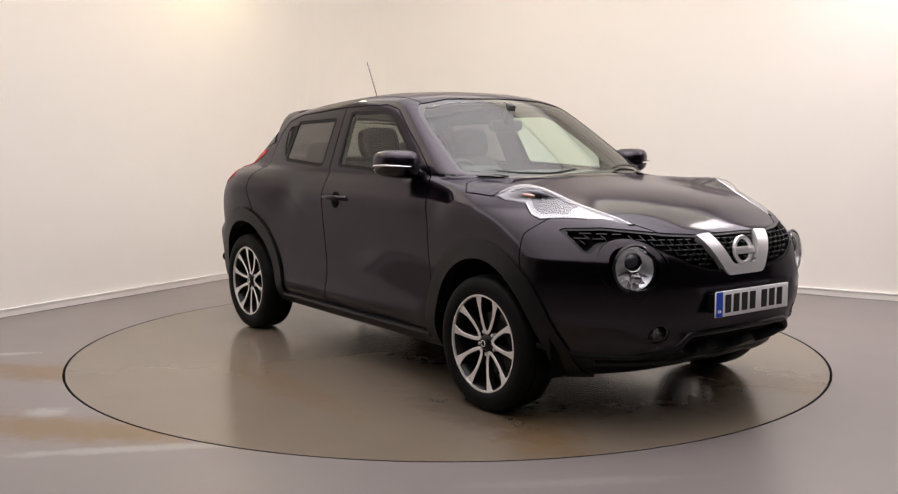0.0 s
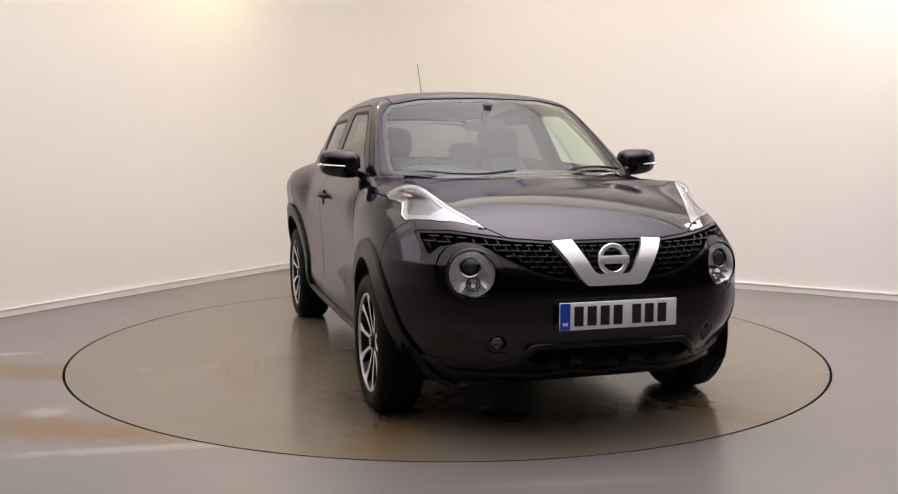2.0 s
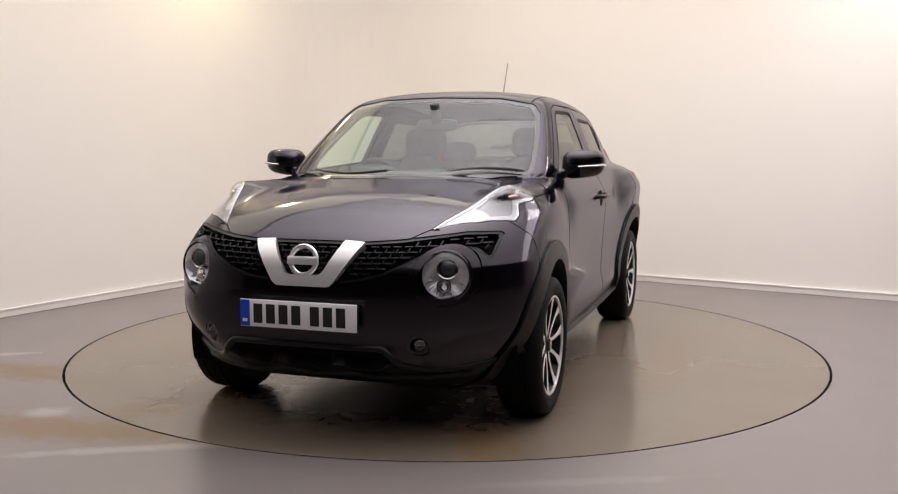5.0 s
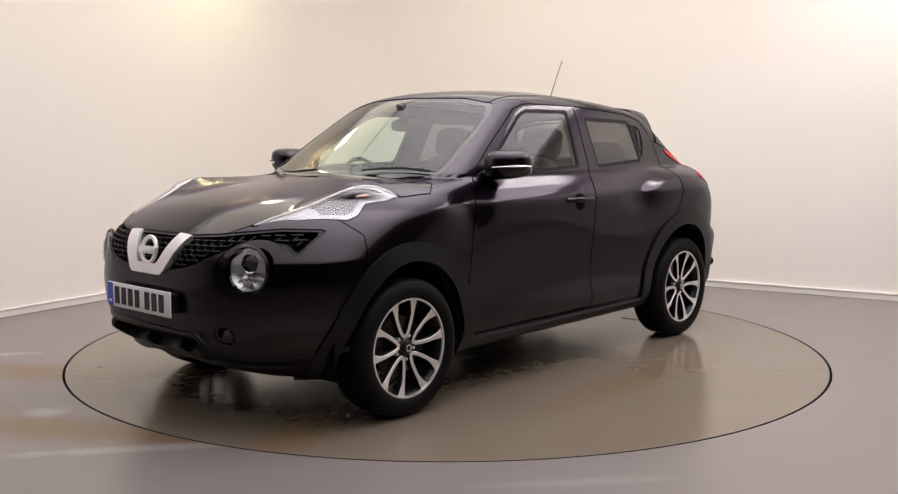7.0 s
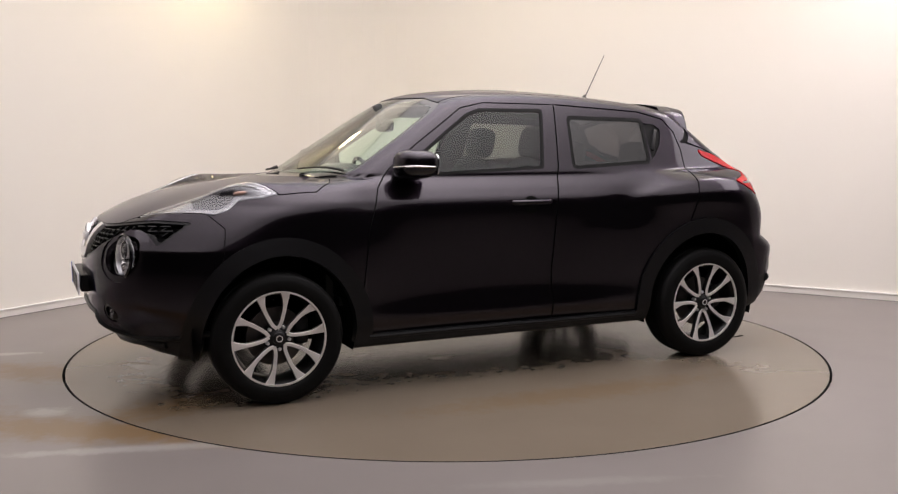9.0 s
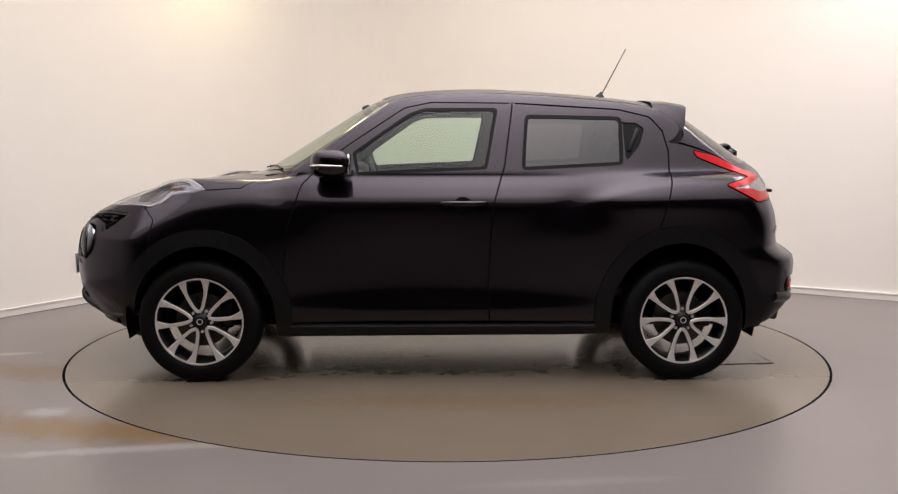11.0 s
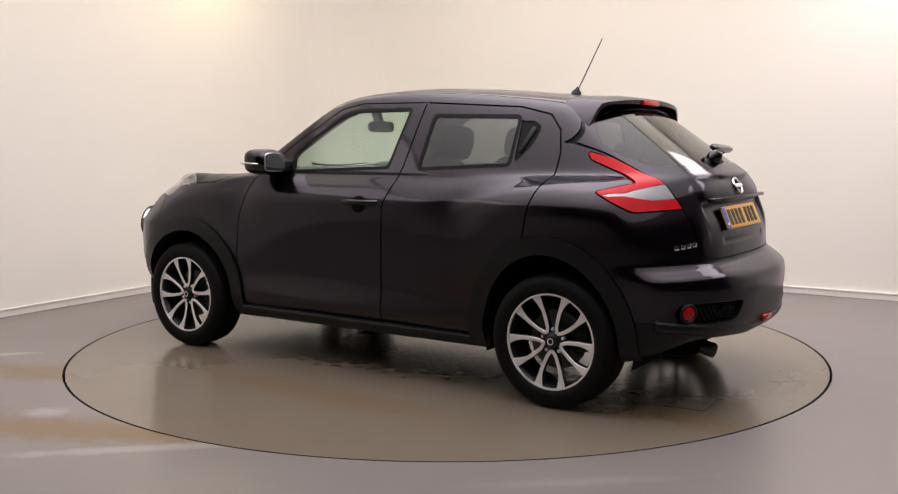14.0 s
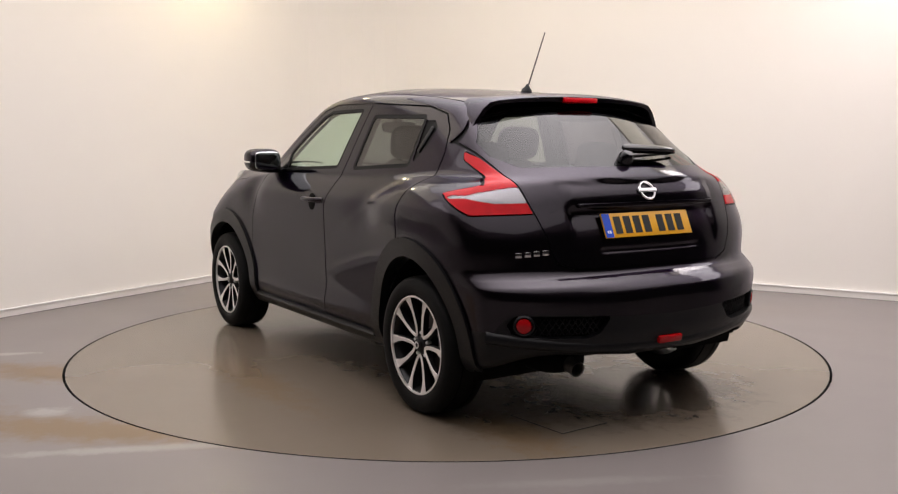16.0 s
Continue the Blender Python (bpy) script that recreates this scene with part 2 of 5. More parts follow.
def build_room():
    pts, dl, dr = wall_run()
    tagged(extrude_plan("wall_back", pts, 0.15, -0.05, CEIL, WALL_PAINT), "cream painted studio walls meeting in a rounded corner", "wall", kind="structure")
    tagged(extrude_plan("skirting_joint", pts, -0.001, 0.0005, 0.003, GAP, 0.011), "dark joint between skirting and floor", "joint", kind="structure")
    tagged(extrude_plan("baseboard", pts, -0.001, 0.003, 0.054, SKIRTING, 0.016), "white painted skirting board along the cream walls", "skirting board", kind="structure")
    tagged(extrude_plan("trim", pts, -0.001, 0.054, 0.062, TRIM_HIGHLIGHT, 0.026), "white top edge of the skirting board, its highlight painted lighter", "skirting board", kind="structure")
    far = [pts[-1], pts[-1] + dl * 11.5, pts[0]]
    tagged(extrude_plan("wall_front", far, 0.15, -0.05, CEIL, CHARCOAL), "dark charcoal wall behind the viewer", "wall", kind="structure")
    corners = [pts[0], Vector(CORNER), pts[-1], pts[-1] + dl * 11.5]
    v = [(p.x, p.y, CEIL) for p in corners] + [(p.x, p.y, CEIL + 0.12) for p in corners]
    tagged(mesh_object("ceiling", v, [(0, 1, 2, 3), (7, 6, 5, 4), (0, 4, 5, 1), (1, 5, 6, 2), (2, 6, 7, 3), (3, 7, 4, 0)], CEILING),
           "plain white studio ceiling", "ceiling", kind="structure")
    # floor with a round hole for the turntable
    n = 128
    ring = [Vector((math.cos(i / n * 2 * math.pi), math.sin(i / n * 2 * math.pi))) for i in range(n)]
    v = [(*(p * 2.2350), 0.0) for p in ring] + [(*(p * 14.0), 0.0) for p in ring]
    f = [(i, n + i, n + (i + 1) % n, (i + 1) % n) for i in range(n)]
    tagged(mesh_object("floor", v, f, FLOOR), "grey-brown painted concrete studio floor with brown stains", "floor", kind="structure")
    v = [(*(p * 2.2353), -0.07) for p in ring] + [(*(p * 2.2353), -0.003) for p in ring]
    tagged(mesh_object("turntable_pit", v, [tuple(range(n))] + [(n + i, i, (i + 1) % n, n + (i + 1) % n) for i in range(n)], GAP), "dark pit under the turntable disc", "pit", kind="structure")


def build_turntable():
    """The turning disc, set flush in the floor."""
    n = 128
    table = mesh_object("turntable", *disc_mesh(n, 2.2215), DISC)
    tagged(table, "brown painted round car turntable flush with the floor", "turntable")
    ring = [(math.cos(i / n * 2 * math.pi), math.sin(i / n * 2 * math.pi)) for i in range(n)]
    r = 2.2219
    mesh_object("edge_band", [(r * a, r * b, -0.0008) for a, b in ring] + [(r * a, r * b, -0.05) for a, b in ring],
                [(i, n + i, n + (i + 1) % n, (i + 1) % n) for i in range(n)], GAP, table, label="black edge of the disc")
    hatch = part("hatch", box_bm((0.34, 0.26, 0.003), pose(-1.66, 0.46, 0.0022, 0, 0, 4), 0.0012, 1), DISC, table, "small flush access hatch")
    for dx, dy, w, l in ((0, 0.134, 0.35, 0.004), (0, -0.134, 0.35, 0.004), (0.174, 0, 0.004, 0.27), (-0.174, 0, 0.004, 0.27)):
        part("hatch_joint", box_bm((w, l, 0.002), pose(-1.66, 0.46, 0.0012, 0, 0, 4) @ pose(dx, dy, 0)), GAP, hatch)
    return table


def disc_mesh(n, r):
    v = [(0, 0, 0.0)]
    rings = [0.5, 1.0, 1.5, 2.0, r - 0.001]
    for q in rings:
        v += [(q * math.cos(i / n * 2 * math.pi), q * math.sin(i / n * 2 * math.pi), 0.0) for i in range(n)]
    for q, z in ((r, -0.001), (r - 0.03, -0.05)):
        v += [(q * math.cos(i / n * 2 * math.pi), q * math.sin(i / n * 2 * math.pi), z) for i in range(n)]
    f = [(0, 1 + i, 1 + (i + 1) % n) for i in range(n)]
    for k in range(len(rings) + 1):
        for i in range(n):
            j = (i + 1) % n
            f.append((1 + k * n + i, 1 + (k + 1) * n + i, 1 + (k + 1) * n + j, 1 + k * n + j))
    return v, f


def glow_material(name, colour, strength, core=0.0, reach=2.0):
    mat = bpy.data.materials.new(name)
    mat.use_nodes = True
    p = mat.node_tree.nodes["Principled BSDF"]
    p.inputs["Base Color"].default_value = (0.8, 0.8, 0.8, 1)
    p.inputs["Emission Color"].default_value = (*colour, 1)
    p.inputs["Emission Strength"].default_value = strength
    if core:
        # emission itself is brightest in the added panel's middle; no lamps stand behind it
        nt = mat.node_tree
        co, ln, sq, ex, ma = (nt.nodes.new(k) for k in ("ShaderNodeTexCoord", "ShaderNodeVectorMath", "ShaderNodeMath", "ShaderNodeMath", "ShaderNodeMath"))
        ln.operation, sq.operation, ex.operation, ma.operation = "DOT_PRODUCT", "MULTIPLY", "EXPONENT", "MULTIPLY_ADD"
        nt.links.new(co.outputs["Object"], ln.inputs[0])
        nt.links.new(co.outputs["Object"], ln.inputs[1])
        sq.inputs[1].default_value = -1 / reach ** 2
        nt.links.new(ln.outputs["Value"], sq.inputs[0])
        nt.links.new(sq.outputs[0], ex.inputs[0])
        ma.inputs[1].default_value, ma.inputs[2].default_value = core, strength
        nt.links.new(ex.outputs[0], ma.inputs[0])
        nt.links.new(ma.outputs[0], p.inputs["Emission Strength"])
    return mat


def build_ceiling_lights():
    """Lights out of view overhead: an added broad soft panel over the car, and strips along the walls, the white ones
    added too.
    """
    for x, y, turn, w, l, strength, colour, label in PANELS:
        light = new("ceiling_light")
        light.matrix_world = pose(x, y, CEIL - (0.03 if w > 2 else 0.10), 0, 0, turn)
        tagged(light, label, "ceiling light", "ceiling lights")
        part("frame", box_bm((w + 0.06, l + 0.06, 0.05), None, 0.006), SKIRTING, light)
        part("diffuser", box_bm((w, l, 0.03), pose(0, 0, -0.02), 0.004), glow_material("lamp_diffuser", colour, strength, 3.4 if w > 2 else 0.0, 1.9), light)


WHITE, WARM = (1.0, 0.935, 0.96), (1.0, 0.80, 0.42)
SOFT, SPOT = "unseen wide white ceiling panel, added as overall light", "small warm square ceiling light close to the wall"
TUBE, STRIP = (1.0, 0.90, 0.76), "long warm fluorescent strip light under the ceiling"
# The wide panel is an unseen light, added to fill the whole room.
PANELS = [(0.45, -0.75, -31.6, 8.6, 9.0, 0.58, WHITE, SOFT), (-1.87, 2.42, -30.9, 0.20, 0.30, 22.0, WARM, SPOT),
          (-1.95, 1.35, -30.9, 1.1, 3.8, 1.3, TUBE, STRIP), (1.45, 1.80, 58.4, 1.1, 4.2, 1.41, TUBE, STRIP),
          # Unseen white strips, added to brighten the outer parts of the walls.
          (4.1, 0.35, 58.4, 1.1, 2.8, 2.9, (1.0, 0.92, 0.97), "unseen white strip light, added to brighten the wall"),
          (-3.6, -1.3, -30.9, 1.1, 2.0, 1.35, (1.0, 0.92, 0.97), "unseen white strip light, added to brighten the wall")]
build_room()
turntable = build_turntable()
build_ceiling_lights()

# ---------------------------------------------------------------- the car's skin
# Car space: x forward, y to its left, z up; the origin lies on the ground midway between the axles.
def curve(*knots):
    """A smooth function through (place, value) knots, level beyond its ends."""
    kx, kv = (np.array(c, float) for c in zip(*knots))
    sl = np.diff(kv) / np.diff(kx)
    m = np.zeros(len(kx))
    for i in range(1, len(kx) - 1):
        if sl[i - 1] * sl[i] > 0:
            h0, h1 = kx[i] - kx[i - 1], kx[i + 1] - kx[i]
            m[i] = 3 * (h0 + h1) / ((2 * h1 + h0) / sl[i - 1] + (h1 + 2 * h0) / sl[i])
    m[0], m[-1] = sl[0], sl[-1]

    def f(x):
        x = np.clip(x, kx[0], kx[-1])
        i = np.clip(np.searchsorted(kx, x, side="right") - 1, 0, len(kx) - 2)
        h = kx[i + 1] - kx[i]
        s = (x - kx[i]) / h
        return ((2 * s**3 - 3 * s**2 + 1) * kv[i] + (s**3 - 2 * s**2 + s) * h * m[i] + (3 * s**2 - 2 * s**3) * kv[i + 1] + (s**3 - s**2) * h * m[i + 1])
    return f


def smax(a, b, k):
    return 0.5 * (a + b + np.sqrt((a - b) ** 2 + k * k))


def smin(a, b, k):
    return -smax(-a, -b, k)


def bell(x, c, w):
    return np.exp(-((x - c) / w) ** 2)


def plateau(x, c, w):
    return 1 / (1 + np.exp(np.clip((np.abs(x - c) - w) / 0.007, -40, 40)))


SIDE = curve((0.15, 0.76), (0.25, 0.80), (0.34, 0.828), (0.45, 0.832), (0.60, 0.840), (0.78, 0.848), (0.90, 0.851), (0.945, 0.844), (1.0, 0.816), (1.06, 0.775), (1.12, 0.73))
NOSE = curve((0.15, 1.70), (0.24, 1.86), (0.32, 1.965), (0.42, 2.045), (0.52, 2.07), (0.64, 2.075), (0.74, 2.06), (0.82, 2.03), (0.90, 1.965), (1.0, 1.8))
TAIL = curve((0.15, -1.84), (0.24, -1.93), (0.34, -2.0), (0.46, -2.03), (0.58, -2.030), (0.63, -2.016), (0.665, -1.968), (0.70, -1.92), (0.85, -1.905), (0.97, -1.868), (1.06, -1.832), (1.14, -1.765))
HOOD = curve((-2.1, 1.08), (-1.8, 1.09), (0.8, 1.085), (1.05, 1.078), (1.3, 1.05), (1.55, 1.017), (1.75, 0.968), (1.9, 0.905), (2.02, 0.84), (2.1, 0.76))
ROOF = curve((-1.6, 1.43), (-1.42, 1.455), (-1.13, 1.493), (-0.8, 1.527), (-0.46, 1.551), (-0.2, 1.561), (0.0, 1.557), (0.23, 1.543), (0.6, 1.49))
KEEL = curve((-2.1, 0.335), (-1.9, 0.31), (-1.7, 0.25), (-0.9, 0.235), (0.9, 0.225), (1.7, 0.205), (2.1, 0.25))


def keel(x, y):
    """Height of the body's lower edge; it rises towards the rear corners."""
    return KEEL(x) + 0.060 * np.clip((-1.55 - x) / 0.35, 0, 1) * np.clip((np.abs(y) - 0.2) / 0.6, 0, 1)


def lower_body(x, y, z):
    half = SIDE(z)
    half = half + 0.050 * bell(x, 1.38, 0.40) * bell(z, 0.54, 0.25)      # front wing
    half = half + 0.046 * bell(x, -1.34, 0.44) * bell(z, 0.72, 0.30)     # haunch
    crown = 1.03 - 0.36 * np.clip(-1.32 - x, -9, 0) ** 2 - 0.05 * np.clip(-1.32 - x, 0, 9)
    half = half + 0.058 * bell(x, -1.28, 0.42) * np.where(z < crown, bell(z, crown, 0.15), bell(z, crown, 0.05))  # haunch crest
    half = half - 0.012 * bell(x, 0.15, 0.55) * bell(z, 0.62, 0.22)      # waist of the doors
    half = half + 0.020 * bell(x, 0.0, 0.8) * bell(z, 0.37, 0.07)        # swell above the sill
    half = half - 0.022 * bell(x, 0.82, 0.12) * bell(z, 0.95, 0.11)      # scallop behind the wing
    half = half - 0.020 * bell(x, -0.74, 0.15) * bell(z, 0.90, 0.08)     # dent ahead of the haunch
    half = half - 0.05 * np.clip((x - 1.75) / 0.3, 0, 1) ** 2
    side = y - half
    crest = 0.080 * bell(y, 0.69, 0.11) * bell(x, 1.40, 0.33)            # ridge of the wing
    top = z - (HOOD(x) - 0.05 * (y / 0.62) ** 2 * (x > 0) * np.clip((x - 0.6) / 0.6, 0, 1) + crest)
    chin = 0.045 * np.clip((0.47 - y) / 0.10, 0, 1) * bell(z, 0.36, 0.06) - 0.05 * np.clip((y - 0.45) / 0.2, 0, 1) * bell(z, 0.36, 0.09)
    front = x - (NOSE(z) + chin - (0.42 + 0.25 * np.clip((z - 0.75) / 0.2, 0, 1)) * np.abs(y / 0.85) ** 3.8 - 0.02 * (y / 0.85) ** 2)
    rear = (TAIL(z) + (0.255 - 0.065 * bell(z, 0.80, 0.20) + 0.04 * np.clip((z - 1.0) / 0.12, 0, 1)) * np.abs(y / 0.85) ** 3.0 + 0.02 * (y / 0.85) ** 2) - x
    rear = rear + 0.030 * plateau(y, 0.0, 0.43) * np.clip((z - 0.78) / 0.17, 0, 1) * plateau(z, 0.82, 0.145)  # plate recess
    rear = rear + 0.010 * plateau(y, 0.0, 0.30) * bell(z, 0.785, 0.012)  # groove under the plate
    rear = rear - 0.012 * np.clip((0.46 - y) / 0.05, 0, 1) * bell(z, 1.02, 0.05)  # swell round the emblem
    body = smax(side, front * 0.9, 0.06)
    body = smax(body, rear * 0.9, 0.06)
    body = smax(body, top, 0.035)
    return smax(body, keel(x, y) - z, 0.03)


def cabin(x, y, z):
    half = 0.752 - 0.40 * (z - 1.10) - 0.06 * (z - 1.1) ** 2
    half = half - 0.058 * np.clip((-0.35 - x) / 1.0, 0, 2) ** 2 - 0.06 * np.clip((x - 0.3) / 0.7, 0, 2) ** 2
    side = y - half
    top = z - (ROOF(x) - 0.04 * np.abs(y / 0.54) ** 2.4)
    screen = ((x - 1.055) * 0.64 + (z - 1.075) + 0.22 * (y / 0.72) ** 2 * 0.64) / 1.19
    back = ((-1.372 - x) * 0.71 + (z - 1.425) + 0.26 * np.abs(y / 0.7) ** 2.4 * 0.71) / 1.22
    c = smax(screen, top, 0.05)
    c = smax(c, back, 0.03)
    c = smax(c, side, 0.04)
    return smax(c, 1.085 - z, 0.015)


def skin(p):
    """Signed distance, roughly, to the smooth outer skin."""
    x, y, z = p[:, 0], np.abs(p[:, 1]), p[:, 2]
    return smin(lower_body(x, y, z), cabin(x, y, z), 0.025)


def skin_normal(p):
    h, out = 0.002, np.zeros_like(p)
    for k in range(3):
        d = np.zeros(3)
        d[k] = h
        out[:, k] = skin(p + d) - skin(p - d)
    return out / np.maximum(np.linalg.norm(out, axis=1), 1e-9)[:, None]


def cast(eye, way, near=0.0, far=2.5, inside=True):
    """Where rays from inside the car leave its skin."""
    a, b = np.full(len(way), near), np.full(len(way), far)
    for _ in range(34):
        m = 0.5 * (a + b)
        out = skin(eye + way * m[:, None]) > 0
        a, b = np.where(out, a, m), np.where(out, m, b)
    return eye + way * (0.5 * (a + b))[:, None]


def shell_grid():
    """Half the skin (y >= 0) as quads: rays from a spine inside the car, fanned round its two ends."""
    step = 0.016
    spine = []
    n = 100
    for i in range(n):
        spine.append((1.0, i / n * math.pi / 2))
    m = int(2.0 / step)
    for i in range(m + 1):
        spine.append((1.0 - 2.0 * i / m, math.pi / 2))
    for i in range(1, n + 1):
        spine.append((-1.0, math.pi / 2 + i / n * math.pi / 2))
    rows = 122
    el = np.radians(np.linspace(-44, 90, rows))
    eye, way = [], []
    for sx, az in spine:
        for e in el:
            eye.append((sx, 0, 0.75))
            way.append((math.cos(az) * math.cos(e), math.sin(az) * math.cos(e), math.sin(e)))
    way = np.array(way)
    way[np.abs(way) < 1e-12] = 0
    v = cast(np.array(eye), way)
    faces = []
    for i in range(len(spine) - 1):
        for j in range(rows - 1):
            a = i * rows + j
            faces.append((a, a + rows, a + rows + 1, a + 1))
    v[np.abs(v[:, 1]) < 1e-6, 1] = 0.0
    return v, faces


def polygon_distance(pts, a, b):
    """Signed distance in a plane to a polygon, negative inside."""
    pts = np.array(pts, float)
    d = np.full(len(a), 1e9)
    inside = np.zeros(len(a), bool)
    for (ax, ay), (bx, by) in zip(pts, np.roll(pts, -1, axis=0)):
        ex, ey = bx - ax, by - ay
        t = np.clip(((a - ax) * ex + (b - ay) * ey) / (ex * ex + ey * ey), 0, 1)
        d = np.minimum(d, np.hypot(a - ax - t * ex, b - ay - t * ey))
        cross = ((ay > b) != (by > b)) & (a < (bx - ax) * (b - ay) / (by - ay + 1e-12) + ax)
        inside ^= cross
    return np.where(inside, -d, d)


def line_distance(pts, a, b):
    """Signed distance to an open line, negative on the side to its right."""
    pts = np.array(pts, float)
    best, sign = np.full(len(a), 1e9), np.ones(len(a))
    for (ax, ay), (bx, by) in zip(pts[:-1], pts[1:]):
        ex, ey = bx - ax, by - ay
        t = np.clip(((a - ax) * ex + (b - ay) * ey) / (ex * ex + ey * ey), 0, 1)
        d = np.hypot(a - ax - t * ex, b - ay - t * ey)
        c = ex * (b - ay) - ey * (a - ax)
        near = d < best - 1e-9
        best, sign = np.where(near, d, best), np.where(near, np.where(c > 0, 1.0, -1.0), sign)
    return best * sign


def side_poly(pts, grow=0.0, x0=-9.0, x1=9.0):
    return lambda p: np.where((p[:, 1] > 0.42) & (p[:, 0] > x0) & (p[:, 0] < x1), polygon_distance(pts, p[:, 0], p[:, 2]) - grow, 0.5)


def front_poly(pts, grow=0.0, x0=0.15):
    return lambda p: np.where(p[:, 0] > x0, polygon_distance(pts, p[:, 1], p[:, 2]) - grow, 0.5)


def rear_poly(pts, grow=0.0, x1=-1.15):
    return lambda p: np.where(p[:, 0] < x1, polygon_distance(pts, p[:, 1], p[:, 2]) - grow, 0.5)


def top_poly(pts, grow=0.0):
    return lambda p: np.where((p[:, 0] > 0.5) & (p[:, 2] > 0.8), polygon_distance(pts, p[:, 0], p[:, 1]) - grow, 0.5)


def front_disc(y, z, r):
    return lambda p: np.where(p[:, 0] > 1.4, np.hypot(p[:, 1] - y, p[:, 2] - z) - r, 0.5)


def rear_disc(y, z, r):
    return lambda p: np.where(p[:, 0] < -1.4, np.hypot(p[:, 1] - y, p[:, 2] - z) - r, 0.5)


def arch(x, z, rx, rz):
    def f(p):
        dz = np.maximum(p[:, 2] - z, 0) / rz + np.minimum(p[:, 2] - z, 0) * 0.35
        return np.where(p[:, 1] > 0.45, (np.hypot((p[:, 0] - x) / rx, dz) - 1) * rx, 0.5)
    return f


class Shell:
    """The half skin, cut along the zero lines of fields, so that regions become panels of their own."""

    def __init__(self, v, faces):
        self.v, self.faces = v, faces

    def split(self, field, level=0.0):
        d = field(self.v) - level
        d[np.abs(d) < 2e-5] = 2e-5
        sizes = np.array([len(f) for f in self.faces])
        flat = np.fromiter((i for f in self.faces for i in f), int, sizes.sum())
        starts = np.concatenate(([0], np.cumsum(sizes)[:-1]))
        pos = d[flat] > 0
        some = np.maximum.reduceat(pos, starts)
        all_ = np.minimum.reduceat(pos, starts)
        cut = np.nonzero(some & ~all_)[0]
        if not len(cut):
            return
        extra, made, out, n = [], {}, [], len(self.v)
        for k in cut:
            f = self.faces[k]
            a, b = [], []
            for i, p in enumerate(f):
                q = f[(i + 1) % len(f)]
                (a if d[p] > 0 else b).append(p)
                if (d[p] > 0) != (d[q] > 0):
                    key = (min(p, q), max(p, q))
                    if key not in made:
                        lo, hi = key
                        t = d[lo] / (d[lo] - d[hi])
                        made[key] = n + len(extra)
                        extra.append(self.v[lo] * (1 - t) + self.v[hi] * t)
                    a.append(made[key])
                    b.append(made[key])
            out += [a, b]
        gone = set(cut.tolist())
        self.faces = [f for k, f in enumerate(self.faces) if k not in gone] + [tuple(f) for f in out if len(f) > 2]
        self.v = np.concatenate([self.v, np.array(extra)])

    def centres(self):
        sizes = np.array([len(f) for f in self.faces])
        flat = np.fromiter((i for f in self.faces for i in f), int, sizes.sum())
        starts = np.concatenate(([0], np.cumsum(sizes)[:-1]))
        return np.add.reduceat(self.v[flat], starts) / sizes[:, None]


def panel(name, v, faces, mat, parent, label="", offset=0.0, rim=0.012, side=1, both=False):
    """One panel cut from the skin, moved along its normals by offset, with its edges folded in by rim."""
    used = sorted({i for f in faces for i in f})
    index = {i: k for k, i in enumerate(used)}
    p = v[used]
    f = [tuple(index[i] for i in q) for q in faces]
    if side < 0:
        p, f = p * np.array([1, -1, 1]), [q[::-1] for q in f]
    if both:
        mid = np.abs(p[:, 1]) < 1e-5
        other, k, extra = {}, len(p), []
        for i in range(len(p)):
            if mid[i]:
                other[i] = i
            else:
                other[i] = k
                extra.append(p[i] * np.array([1, -1, 1]))
                k += 1
        f = f + [tuple(other[i] for i in q)[::-1] for q in f]
        p = np.concatenate([p, np.array(extra)]) if extra else p
    n = skin_normal(p)
    p = p + n * offset
    if rim:
        count = {}
        for q in f:
            for a, b in zip(q, q[1:] + q[:1]):
                key = (min(a, b), max(a, b))
                count[key] = None if key in count else (a, b)
        edge = [e for e in count.values() if e]
        ring = sorted({i for e in edge for i in e})
        base = len(p)
        top = {i: base + k for k, i in enumerate(ring)}
        low = {i: base + len(ring) + k for k, i in enumerate(ring)}
        out = np.zeros((len(p), 3))
        for a, b in edge:
            d = np.cross(p[b] - p[a], n[a])
            d = d / max(np.linalg.norm(d), 1e-9)
            out[a] += d
            out[b] += d
        out = out[ring] / np.maximum(np.linalg.norm(out[ring], axis=1), 1e-9)[:, None]
        p = np.concatenate([p, p[ring], p[ring] - n[ring] * rim])
        n = np.concatenate([n, out, out])
        f = f + [(b_, a_, low[a], low[b]) for a, b in edge for a_, b_ in ((top[a], top[b]),)]
    return mesh_object(name, p, f, mat, parent, normals=n, label=label)

# ---------------------------------------------------------------- outlines of the panels, in car space
FRONT_DOOR = [(0.85, 0.30), (0.828, 0.58), (0.80, 0.824), (0.735, 1.027), (0.655, 1.115), (0.50, 1.232), (0.20, 1.432), (0.06, 1.462),
              (-0.379, 1.458), (-0.328, 1.125), (-0.262, 0.921), (-0.240, 0.561), (-0.246, 0.30)]
